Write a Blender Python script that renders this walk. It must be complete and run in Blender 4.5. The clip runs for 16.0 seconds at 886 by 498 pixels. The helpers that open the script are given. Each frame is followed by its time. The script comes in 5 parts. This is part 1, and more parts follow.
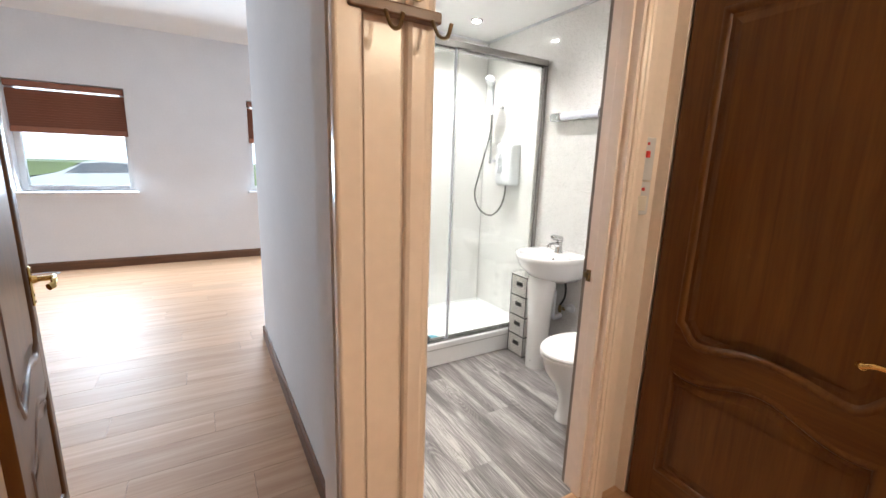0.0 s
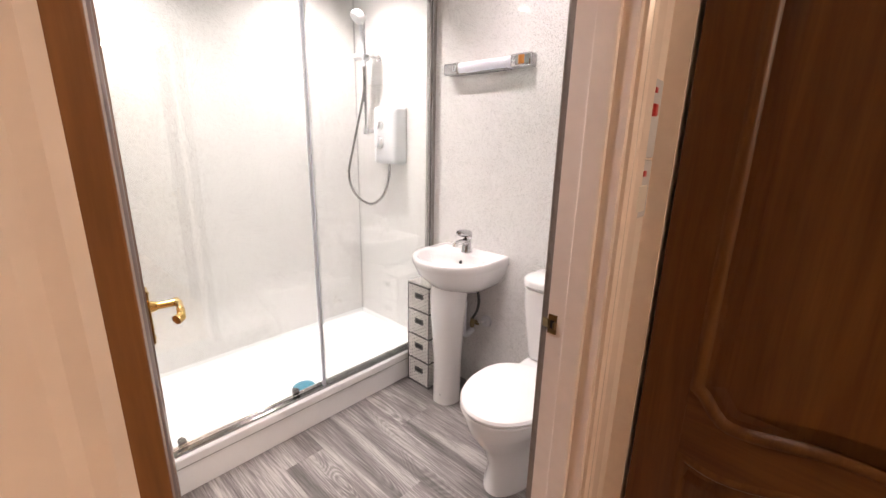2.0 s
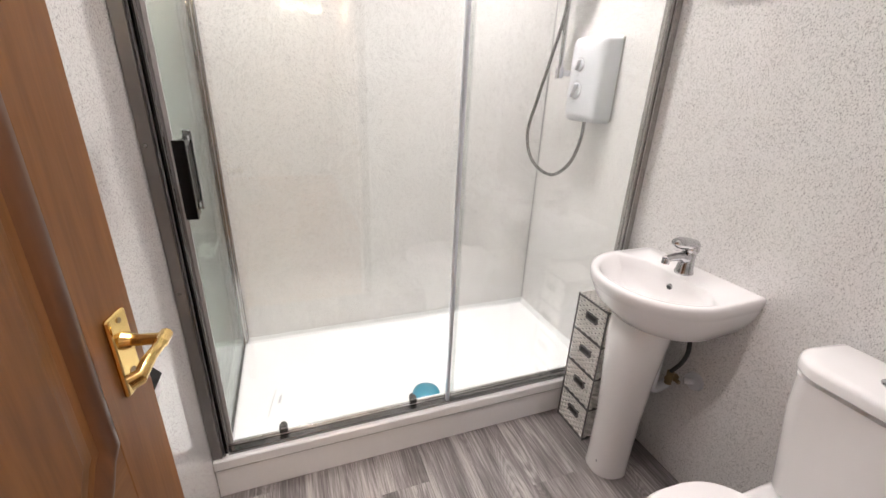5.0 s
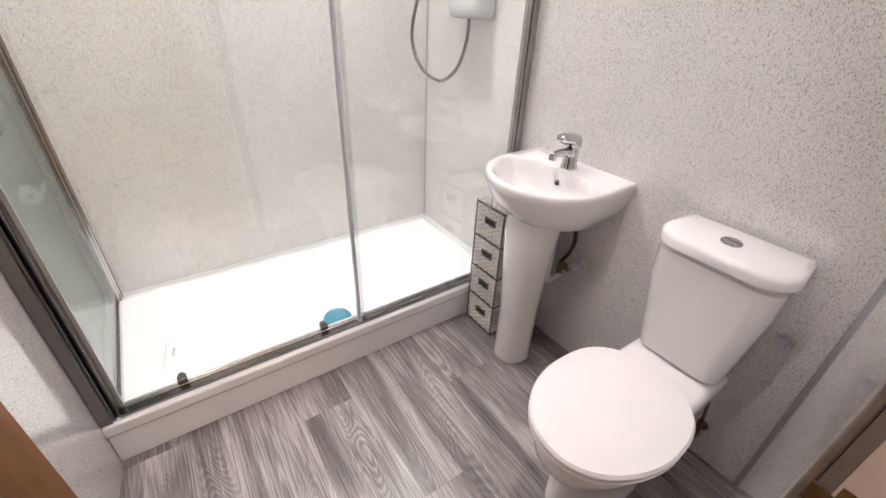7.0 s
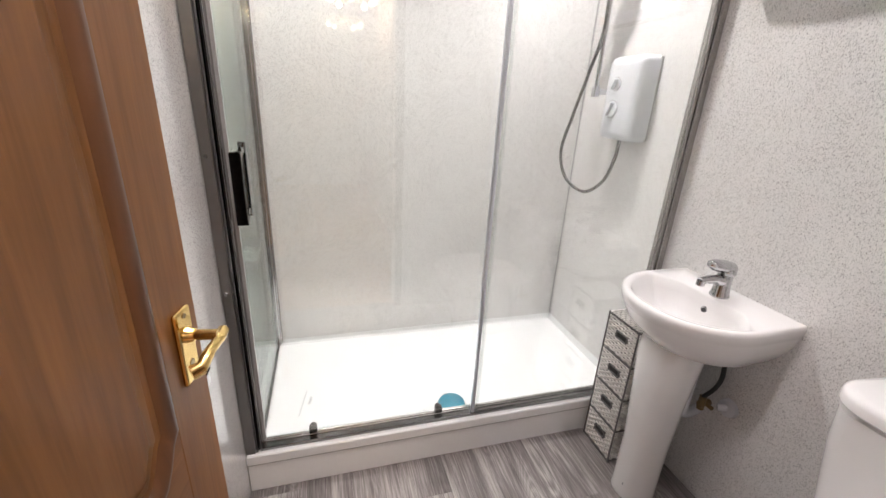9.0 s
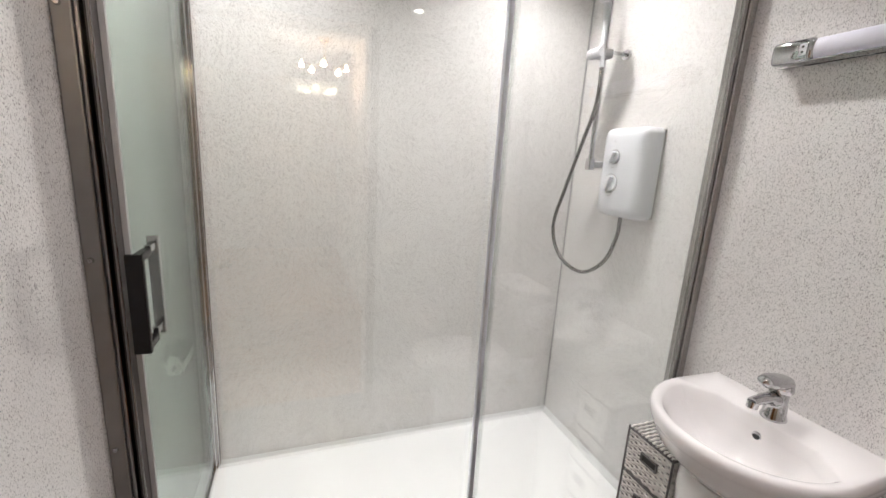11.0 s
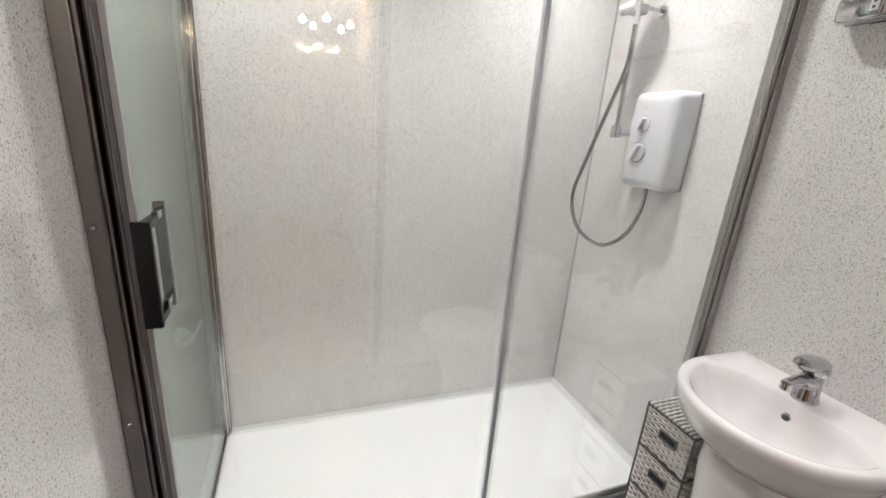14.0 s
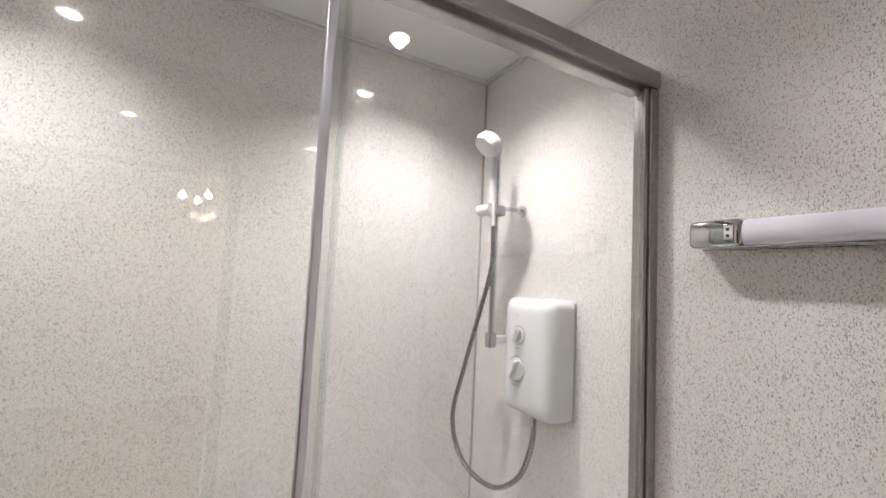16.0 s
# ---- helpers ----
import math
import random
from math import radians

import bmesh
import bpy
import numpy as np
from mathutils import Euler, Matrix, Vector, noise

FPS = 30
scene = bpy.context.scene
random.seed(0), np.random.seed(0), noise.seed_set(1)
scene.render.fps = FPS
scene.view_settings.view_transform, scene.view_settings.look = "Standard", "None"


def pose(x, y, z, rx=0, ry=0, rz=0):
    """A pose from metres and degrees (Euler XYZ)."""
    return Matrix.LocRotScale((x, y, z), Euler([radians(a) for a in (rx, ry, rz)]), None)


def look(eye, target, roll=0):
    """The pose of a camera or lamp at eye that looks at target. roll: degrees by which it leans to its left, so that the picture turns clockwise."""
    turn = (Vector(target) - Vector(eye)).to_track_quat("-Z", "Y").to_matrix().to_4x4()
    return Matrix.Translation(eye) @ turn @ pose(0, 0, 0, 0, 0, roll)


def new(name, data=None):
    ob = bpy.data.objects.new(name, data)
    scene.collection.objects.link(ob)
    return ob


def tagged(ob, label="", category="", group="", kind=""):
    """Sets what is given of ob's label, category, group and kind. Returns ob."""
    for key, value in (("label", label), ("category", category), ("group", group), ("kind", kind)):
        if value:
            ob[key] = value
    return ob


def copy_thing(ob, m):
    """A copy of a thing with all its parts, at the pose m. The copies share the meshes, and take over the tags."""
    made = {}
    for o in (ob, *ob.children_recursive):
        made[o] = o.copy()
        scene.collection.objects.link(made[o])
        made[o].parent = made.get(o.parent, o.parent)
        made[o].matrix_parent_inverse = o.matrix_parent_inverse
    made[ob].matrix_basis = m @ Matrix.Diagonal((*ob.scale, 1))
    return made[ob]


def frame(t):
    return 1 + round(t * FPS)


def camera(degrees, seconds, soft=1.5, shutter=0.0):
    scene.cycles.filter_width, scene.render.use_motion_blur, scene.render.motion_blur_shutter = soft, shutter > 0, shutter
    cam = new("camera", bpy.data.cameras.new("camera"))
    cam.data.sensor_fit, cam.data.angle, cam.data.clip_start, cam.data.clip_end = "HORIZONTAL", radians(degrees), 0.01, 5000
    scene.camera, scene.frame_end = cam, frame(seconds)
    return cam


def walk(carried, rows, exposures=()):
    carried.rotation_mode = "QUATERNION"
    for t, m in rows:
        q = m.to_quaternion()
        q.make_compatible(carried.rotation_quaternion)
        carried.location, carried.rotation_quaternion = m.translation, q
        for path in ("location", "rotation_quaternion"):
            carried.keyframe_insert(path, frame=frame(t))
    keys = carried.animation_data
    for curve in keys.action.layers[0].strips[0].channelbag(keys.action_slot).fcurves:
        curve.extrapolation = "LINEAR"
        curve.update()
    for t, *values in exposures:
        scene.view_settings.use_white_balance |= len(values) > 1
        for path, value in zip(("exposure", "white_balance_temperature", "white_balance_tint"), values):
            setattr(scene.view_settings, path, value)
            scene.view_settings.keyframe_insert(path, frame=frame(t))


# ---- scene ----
cam = camera(95.1, 16.0)
PATH = [
    (0, (-0.002, 0.064, 1.368), (0.997, 1.749, 0.966), 1.8),
    (0.5, (0.097, 0.304, 1.389), (1.393, 1.771, 0.979), 1.0),
    (1, (0.17, 0.46, 1.384), (1.651, 1.737, 0.963), 0.4),
    (1.5, (0.344, 0.611, 1.393), (1.834, 1.874, 0.961), 0.5),
    (2, (0.481, 0.711, 1.361), (1.904, 2.02, 0.852), 1.2),
    (2.5, (0.63, 0.811, 1.34), (1.961, 2.194, 0.777), 1.2),
    (3, (0.74, 0.92, 1.317), (1.941, 2.381, 0.667), 1.0),
    (3.5, (0.824, 1.025, 1.325), (1.769, 2.654, 0.652), 1.3),
    (4, (0.91, 1.097, 1.346), (1.571, 2.86, 0.672), 2.2),
    (6.5, (0.88, 1.166, 1.302), (1.706, 2.719, 0.349), 1.6),
    (7, (0.936, 1.158, 1.283), (1.939, 2.539, 0.241), 2.7),
    (7.5, (0.953, 1.147, 1.28), (2.033, 2.45, 0.214), 3.4),
    (8, (0.933, 1.146, 1.286), (1.913, 2.565, 0.272), 2.9),
    (8.5, (0.877, 1.137, 1.316), (1.63, 2.767, 0.435), 2.7),
    (9, (0.874, 1.127, 1.356), (1.414, 2.924, 0.662), 3.1),
    (11.5, (0.996, 1.464, 1.435), (1.794, 3.263, 1.075), 4.5),
    (12, (1.08, 1.438, 1.48), (2.109, 3.128, 1.186), 4.1),
    (12.5, (1.077, 1.432, 1.463), (2.105, 3.117, 1.136), 3.9),
    (13, (0.989, 1.451, 1.447), (1.785, 3.243, 1.051), 3.9),
    (13.5, (0.931, 1.466, 1.412), (1.533, 3.305, 0.906), 3.7),
    (14, (0.899, 1.509, 1.39), (1.57, 3.303, 0.812), 4.4),
    (14.5, (0.935, 1.511, 1.403), (1.787, 3.245, 0.883), 4.9),
    (15, (1.041, 1.56, 1.431), (2.035, 3.255, 1.06), 4.6),
    (15.5, (1.22, 1.684, 1.495), (2.208, 3.42, 1.395), 3.6),
    (16, (1.282, 1.75, 1.603), (2.238, 3.501, 1.75), 2.9),
]
# seconds, stops, kelvin, tint: the phone brightens and balances its picture on the way
EXPOSURES = [
    (0.0, 0.82, 6400, 5), (0.5, 0.84, 7100, 6), (1.0, 0.82, 6800, 9), (1.5, 0.74, 6650, 16), (2.0, 0.6, 6800, 17), (3.0, 0.5, 6750, 16), (3.5, 0.36, 6650, 14),
    (4.0, 0.2, 6600, 13), (6.5, 0.24, 6650, 15), (7.5, 0.24, 6600, 15), (9.0, 0.15, 6500, 13), (11.5, -0.15, 6500, 12), (13.5, -0.18, 6500, 11), (15.0, -0.2, 6500, 12), (15.5, -0.3, 6500, 12), (16.0, -0.24, 6650, 13),
]
walk(cam, [(t, look(eye, target, roll)) for t, eye, target, roll in PATH], EXPOSURES)

# ---- world, sun, lamps ----
world = bpy.data.worlds.new("world")
scene.world = world
world.use_nodes = True
wn = world.node_tree.nodes
sky = wn.new("ShaderNodeTexSky")
sky.sky_type, sky.sun_disc = "NISHITA", False
sky.sun_elevation, sky.sun_rotation = radians(42), radians(150)
world.node_tree.links.new(sky.outputs[0], wn["Background"].inputs[0])
wn["Background"].inputs[1].default_value = 0.15

sun_data = bpy.data.lights.new("sun", "SUN")
sun_data.energy, sun_data.angle, sun_data.color = 3.5, radians(12), (1.0, 0.97, 0.92)
sun = new("sun", sun_data)
sun.matrix_world = look((6, -10, 14), (0, 6, 0))

BATH_LIGHTS = [(0.80, 1.72), (0.80, 2.68), (1.74, 1.72), (1.77, 2.68)]
CEIL = 2.39
for i, (lx, ly) in enumerate(BATH_LIGHTS):
    d = bpy.data.lights.new("downlight_lamp", "SPOT")
    d.energy, d.spot_size, d.spot_blend, d.shadow_soft_size = (48 if lx < 1 else 37) if ly < 2 else (90 if lx < 1 else 108), radians(127), 1.0, 0.022
    d.color = (1.0, 0.945, 0.94)
    o = new("downlight_lamp", d)
    o.matrix_world = look((lx, ly, CEIL - 0.012), (lx, ly, 0))

HALL_LAMP = (1.18, -0.75, 2.39)
for k in range(5):
    a = k * 2 * math.pi / 5 + 0.4
    d = bpy.data.lights.new("hall_bulb", "POINT")
    d.energy, d.shadow_soft_size, d.color = 4.7, 0.025, (1.0, 0.83, 0.64)
    o = new("hall_bulb", d)
    o.location = (HALL_LAMP[0] + 0.2 * math.cos(a), HALL_LAMP[1] + 0.2 * math.sin(a), 2.145)

# daylight entering the living room windows
for wx, ww in ((-1.25, 0.95), (1.2, 1.0)):
    d = bpy.data.lights.new("window_daylight", "AREA")
    d.shape, d.size, d.size_y, d.energy, d.color = "RECTANGLE", ww, 0.7, 56, (0.70, 0.82, 1.0)
    o = new("window_daylight", d)
    o.matrix_world = look((wx, 6.36, 1.3), (wx, 3.2, 0.0))


# ---- materials ----
def material(name):
    m = bpy.data.materials.new(name)
    m.use_nodes = True
    return m, m.node_tree.nodes, m.node_tree.links, m.node_tree.nodes["Principled BSDF"]


def plain(name, color, rough=0.5, metal=0.0, scale=60.0, vary=0.06, bump=0.02, spec=0.5, coat=0.0):
    """A surface of one colour, with fine grain, faint blotches and a little relief."""
    m, n, l, b = material(name)
    tc = n.new("ShaderNodeTexCoord")
    fine = n.new("ShaderNodeTexNoise")
    fine.inputs["Scale"].default_value, fine.inputs["Detail"].default_value = scale, 4
    broad = n.new("ShaderNodeTexNoise")
    broad.inputs["Scale"].default_value, broad.inputs["Detail"].default_value = scale / 14, 3
    for t in (fine, broad):
        l.new(tc.outputs["Object"], t.inputs["Vector"])
    add = n.new("ShaderNodeMath")
    add.operation = "ADD"
    l.new(fine.outputs[0], add.inputs[0])
    l.new(broad.outputs[0], add.inputs[1])
    ramp = n.new("ShaderNodeMapRange")
    ramp.inputs["From Min"].default_value, ramp.inputs["From Max"].default_value = 0.6, 1.4
    ramp.inputs["To Min"].default_value, ramp.inputs["To Max"].default_value = 1 - vary, 1 + vary
    l.new(add.outputs[0], ramp.inputs["Value"])
    mul = n.new("ShaderNodeVectorMath")
    mul.operation = "SCALE"
    mul.inputs[0].default_value = color
    l.new(ramp.outputs[0], mul.inputs["Scale"])
    l.new(mul.outputs[0], b.inputs["Base Color"])
    rr = n.new("ShaderNodeMapRange")
    rr.inputs["To Min"].default_value, rr.inputs["To Max"].default_value = max(0.02, rough * 0.8), min(1, rough * 1.2)
    l.new(broad.outputs[0], rr.inputs["Value"])
    l.new(rr.outputs[0], b.inputs["Roughness"])
    b.inputs["Metallic"].default_value = metal
    b.inputs["Specular IOR Level"].default_value = spec
    b.inputs["Coat Weight"].default_value = coat
    b.inputs["Coat Roughness"].default_value = 0.05
    if bump:
        bp = n.new("ShaderNodeBump")
        bp.inputs["Strength"].default_value, bp.inputs["Distance"].default_value = bump, 0.002
        l.new(fine.outputs[0], bp.inputs["Height"])
        l.new(bp.outputs[0], b.inputs["Normal"])
    return m


def wood(name, dark, light, axis="Z", scale=1.0, rough=0.4, coat=0.0, piece=0.0, contrast=1.0, spec=0.5):
    """Wood with grain along one axis: long streaks, fine pores, and a tone of its own for each board."""
    m, n, l, b = material(name)
    tc = n.new("ShaderNodeTexCoord")
    mp = n.new("ShaderNodeMapping")
    s = {"X": (0.9, 14, 14), "Y": (14, 0.9, 14), "Z": (14, 14, 0.9)}[axis]
    mp.inputs["Scale"].default_value = [v * scale for v in s]
    l.new(tc.outputs["Object"], mp.inputs["Vector"])
    info = n.new("ShaderNodeObjectInfo")
    off = n.new("ShaderNodeVectorMath")
    off.operation = "SCALE"
    off.inputs[0].default_value = (37.0, 23.0, 51.0)
    l.new(info.outputs["Random"], off.inputs["Scale"])
    if piece:
        l.new(off.outputs[0], mp.inputs["Location"])
    streak = n.new("ShaderNodeTexNoise")
    streak.inputs["Scale"].default_value, streak.inputs["Detail"].default_value, streak.inputs["Distortion"].default_value = 1.2, 6, 1.1
    l.new(mp.outputs[0], streak.inputs["Vector"])
    pores = n.new("ShaderNodeTexNoise")
    pores.inputs["Scale"].default_value, pores.inputs["Detail"].default_value = 7.0, 3
    l.new(mp.outputs[0], pores.inputs["Vector"])
    mixv = n.new("ShaderNodeMath")
    mixv.operation = "MULTIPLY_ADD"
    mixv.inputs[1].default_value = 0.35
    l.new(pores.outputs[0], mixv.inputs[0])
    l.new(streak.outputs[0], mixv.inputs[2])
    ramp = n.new("ShaderNodeValToRGB")
    ramp.color_ramp.elements[0].position, ramp.color_ramp.elements[1].position = 0.67 - 0.27 / contrast, 0.67 + 0.27 / contrast
    ramp.color_ramp.elements[0].color, ramp.color_ramp.elements[1].color = (*dark, 1), (*light, 1)
    l.new(mixv.outputs[0], ramp.inputs[0])
    tone = n.new("ShaderNodeMapRange")
    tone.inputs["To Min"].default_value, tone.inputs["To Max"].default_value = 1 - piece, 1 + piece
    l.new(info.outputs["Random"], tone.inputs["Value"])
    mul = n.new("ShaderNodeVectorMath")
    mul.operation = "SCALE"
    l.new(ramp.outputs[0], mul.inputs[0])
    l.new(tone.outputs[0], mul.inputs["Scale"])
    l.new(mul.outputs[0], b.inputs["Base Color"])
    b.inputs["Roughness"].default_value = rough
    b.inputs["Specular IOR Level"].default_value = spec
    b.inputs["Coat Weight"].default_value, b.inputs["Coat Roughness"].default_value = coat, 0.12
    bp = n.new("ShaderNodeBump")
    bp.inputs["Strength"].default_value, bp.inputs["Distance"].default_value = 0.12, 0.002
    l.new(pores.outputs[0], bp.inputs["Height"])
    l.new(bp.outputs[0], b.inputs["Normal"])
    return m


def speckled_panel(name):
    """White plastic wall cladding with short grey flecks, slightly embossed and shiny."""
    m, n, l, b = material(name)
    tc = n.new("ShaderNodeTexCoord")
    mp = n.new("ShaderNodeMapping")
    mp.inputs["Scale"].default_value = (470, 470, 250)
    l.new(tc.outputs["Object"], mp.inputs["Vector"])
    fl = n.new("ShaderNodeTexNoise")
    fl.inputs["Scale"].default_value, fl.inputs["Detail"].default_value, fl.inputs["Distortion"].default_value = 1.0, 2.5, 0.8
    l.new(mp.outputs[0], fl.inputs["Vector"])
    broad = n.new("ShaderNodeTexNoise")
    broad.inputs["Scale"].default_value, broad.inputs["Detail"].default_value = 9.0, 3
    l.new(tc.outputs["Object"], broad.inputs["Vector"])
    addn = n.new("ShaderNodeMath")
    addn.operation = "MULTIPLY_ADD"
    addn.inputs[1].default_value = 0.07
    l.new(broad.outputs[0], addn.inputs[0])
    l.new(fl.outputs[0], addn.inputs[2])
    ramp = n.new("ShaderNodeValToRGB")
    e = ramp.color_ramp.elements
    e[0].position, e[0].color = 0.385, (0.33, 0.315, 0.31, 1)
    e[1].position, e[1].color = 0.62, (0.785, 0.765, 0.752, 1)
    x = e.new(0.475)
    x.color = (0.70, 0.685, 0.675, 1)
    l.new(addn.outputs[0], ramp.inputs[0])
    l.new(ramp.outputs[0], b.inputs["Base Color"])
    b.inputs["Roughness"].default_value = 0.22
    b.inputs["Coat Weight"].default_value, b.inputs["Coat Roughness"].default_value, b.inputs["Coat IOR"].default_value = 1.0, 0.025, 1.65
    b.inputs["Specular IOR Level"].default_value = 0.5
    bp = n.new("ShaderNodeBump")
    bp.inputs["Strength"].default_value, bp.inputs["Distance"].default_value = 0.10, 0.0008
    l.new(fl.outputs[0], bp.inputs["Height"])
    l.new(bp.outputs[0], b.inputs["Normal"])
    return m


def glass(name, tint, rough=0.0):
    """Clear sheet glass: lets the view through, with a Fresnel reflection."""
    m, n, l, b = material(name)
    n.remove(b)
    out = n["Material Output"]
    tr = n.new("ShaderNodeBsdfTransparent")
    tr.inputs[0].default_value = (*tint, 1)
    gl = n.new("ShaderNodeBsdfGlossy")
    gl.inputs["Roughness"].default_value = rough
    lw = n.new("ShaderNodeLayerWeight")
    lw.inputs["Blend"].default_value = 0.5
    p5 = n.new("ShaderNodeMath")
    p5.operation = "POWER"
    p5.inputs[1].default_value = 5.0
    l.new(lw.outputs["Facing"], p5.inputs[0])
    fr = n.new("ShaderNodeMapRange")
    fr.inputs["To Min"].default_value, fr.inputs["To Max"].default_value = 0.088, 0.9
    l.new(p5.outputs[0], fr.inputs["Value"])
    mx = n.new("ShaderNodeMixShader")
    l.new(fr.outputs[0], mx.inputs[0])
    l.new(tr.outputs[0], mx.inputs[1])
    l.new(gl.outputs[0], mx.inputs[2])
    l.new(mx.outputs[0], out.inputs["Surface"])
    return m


def glow(name, color, strength):
    m, n, l, b = material(name)
    b.inputs["Base Color"].default_value = (0.8, 0.8, 0.8, 1)
    b.inputs["Emission Color"].default_value = (*color, 1)
    b.inputs["Emission Strength"].default_value = strength
    return m


def grey_oak(name):
    """Limed grey oak: flame-shaped growth rings, pale and dark drifts, fine pores."""
    m, n, l, b = material(name)
    tc = n.new("ShaderNodeTexCoord")
    info = n.new("ShaderNodeObjectInfo")
    off = n.new("ShaderNodeVectorMath")
    off.operation = "SCALE"
    off.inputs[0].default_value = (17.0, 29.0, 7.0)
    l.new(info.outputs["Random"], off.inputs["Scale"])
    add = n.new("ShaderNodeVectorMath")
    l.new(tc.outputs["Object"], add.inputs[0])
    l.new(off.outputs[0], add.inputs[1])

    def noise_tex(scale_vec, scale, detail, dist=0.0):
        mp = n.new("ShaderNodeMapping")
        mp.inputs["Scale"].default_value = scale_vec
        l.new(add.outputs[0], mp.inputs["Vector"])
        t = n.new("ShaderNodeTexNoise")
        t.inputs["Scale"].default_value, t.inputs["Detail"].default_value, t.inputs["Distortion"].default_value = scale, detail, dist
        l.new(mp.outputs[0], t.inputs["Vector"])
        return t.outputs[0]

    field = noise_tex((5.0, 0.95, 5.0), 1.0, 1.6, 0.5)
    saw = n.new("ShaderNodeMath")
    saw.operation = "MULTIPLY"
    saw.inputs[1].default_value = 400.0
    l.new(field, saw.inputs[0])
    sine = n.new("ShaderNodeMath")
    sine.operation = "SINE"
    l.new(saw.outputs[0], sine.inputs[0])
    fine = noise_tex((230, 7.0, 230), 1.0, 4.0, 0.2)
    drift = noise_tex((11, 1.3, 11), 1.0, 3.0, 0.6)

    def madd(a, k, c):
        q = n.new("ShaderNodeMath")
        q.operation = "MULTIPLY_ADD"
        q.inputs[1].default_value = k
        l.new(a, q.inputs[0])
        if isinstance(c, float):
            q.inputs[2].default_value = c
        else:
            l.new(c, q.inputs[2])
        return q.outputs[0]

    mask = n.new("ShaderNodeMapRange")
    l.new(noise_tex((4, 0.9, 4), 1.7, 2.0), mask.inputs["Value"])
    mask.inputs["From Min"].default_value, mask.inputs["From Max"].default_value = 0.50, 0.68
    mask.inputs["To Min"].default_value, mask.inputs["To Max"].default_value = 0.10, 1.0
    ring = n.new("ShaderNodeMath")
    ring.operation = "MULTIPLY"
    l.new(sine.outputs[0], ring.inputs[0])
    l.new(mask.outputs[0], ring.inputs[1])
    v = madd(ring.outputs[0], 0.072, madd(drift, 0.68, madd(fine, 0.66, -0.172)))
    ramp = n.new("ShaderNodeValToRGB")
    e = ramp.color_ramp.elements
    e[0].position, e[0].color = 0.32, (0.11, 0.097, 0.094, 1)
    e[1].position, e[1].color = 0.68, (0.50, 0.46, 0.445, 1)
    x = e.new(0.50)
    x.color = (0.245, 0.219, 0.214, 1)
    l.new(v, ramp.inputs[0])
    tone = n.new("ShaderNodeMapRange")
    tone.inputs["To Min"].default_value, tone.inputs["To Max"].default_value = 0.94, 1.06
    l.new(info.outputs["Random"], tone.inputs["Value"])
    mul = n.new("ShaderNodeVectorMath")
    mul.operation = "SCALE"
    l.new(ramp.outputs[0], mul.inputs[0])
    l.new(tone.outputs[0], mul.inputs["Scale"])
    l.new(mul.outputs[0], b.inputs["Base Color"])
    b.inputs["Roughness"].default_value = 0.3
    b.inputs["Specular IOR Level"].default_value = 0.6
    bp = n.new("ShaderNodeBump")
    bp.inputs["Strength"].default_value, bp.inputs["Distance"].default_value = 0.15, 0.001
    l.new(fine, bp.inputs["Height"])
    l.new(bp.outputs[0], b.inputs["Normal"])
    return m


M_PANEL = speckled_panel("speckled wall panel")
M_CEIL_B = plain("shiny ceiling panel", (0.80, 0.80, 0.79), 0.2, scale=20, vary=0.02, bump=0.0)
M_CEIL = plain("ceiling paint", (0.78, 0.77, 0.75), 0.85, scale=80, vary=0.03)
M_WALL = plain("white wall paint", (0.76, 0.76, 0.77), 0.9, scale=50, vary=0.035, bump=0.08, spec=0.1)
M_HALL = plain("cream hall wall paint", (0.75, 0.66, 0.595), 0.65, scale=50, vary=0.05, bump=0.08)
M_GLOSS = plain("cream gloss paint", (0.85, 0.745, 0.675), 0.24, scale=25, vary=0.05, bump=0.12)
M_GREYTRIM = plain("grey plastic trim", (0.36, 0.355, 0.35), 0.35, scale=40)
M_CERAMIC = plain("white ceramic", (0.78, 0.76, 0.755), 0.08, scale=12, vary=0.015, bump=0.0, coat=0.4)
M_SEAT = plain("white seat plastic", (0.80, 0.77, 0.765), 0.12, scale=12, vary=0.012, bump=0.0)
M_TRAY = plain("white acrylic tray", (0.85, 0.85, 0.85), 0.22, scale=90, vary=0.02, bump=0.05)
M_PLASTIC = plain("white plastic", (0.66, 0.67, 0.70), 0.25, scale=30, vary=0.015, bump=0.0)
M_PLASTIC2 = plain("warm white plastic", (0.72, 0.68, 0.62), 0.3, scale=30, vary=0.02, bump=0.0)
M_CHROME = plain("polished chrome", (0.55, 0.55, 0.56), 0.07, 1.0, scale=15, vary=0.03, bump=0.0)
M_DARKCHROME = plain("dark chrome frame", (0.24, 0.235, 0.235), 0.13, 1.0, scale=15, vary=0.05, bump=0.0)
M_ALU = plain("satin aluminium frame", (0.43, 0.415, 0.405), 0.24, 1.0, scale=40, vary=0.05, bump=0.02)
M_SILL = plain("satin chrome sill", (0.74, 0.73, 0.73), 0.24, 1.0, scale=30, vary=0.06, bump=0.02)
M_EDGE = plain("pale satin edge trim", (0.72, 0.75, 0.82), 0.3, 1.0, scale=40, vary=0.04, bump=0.0)
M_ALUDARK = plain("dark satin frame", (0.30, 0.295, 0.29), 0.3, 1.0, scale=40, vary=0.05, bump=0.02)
M_BLACKCHROME = plain("black chrome", (0.045, 0.043, 0.042), 0.12, 1.0, scale=20, vary=0.05, bump=0.0)
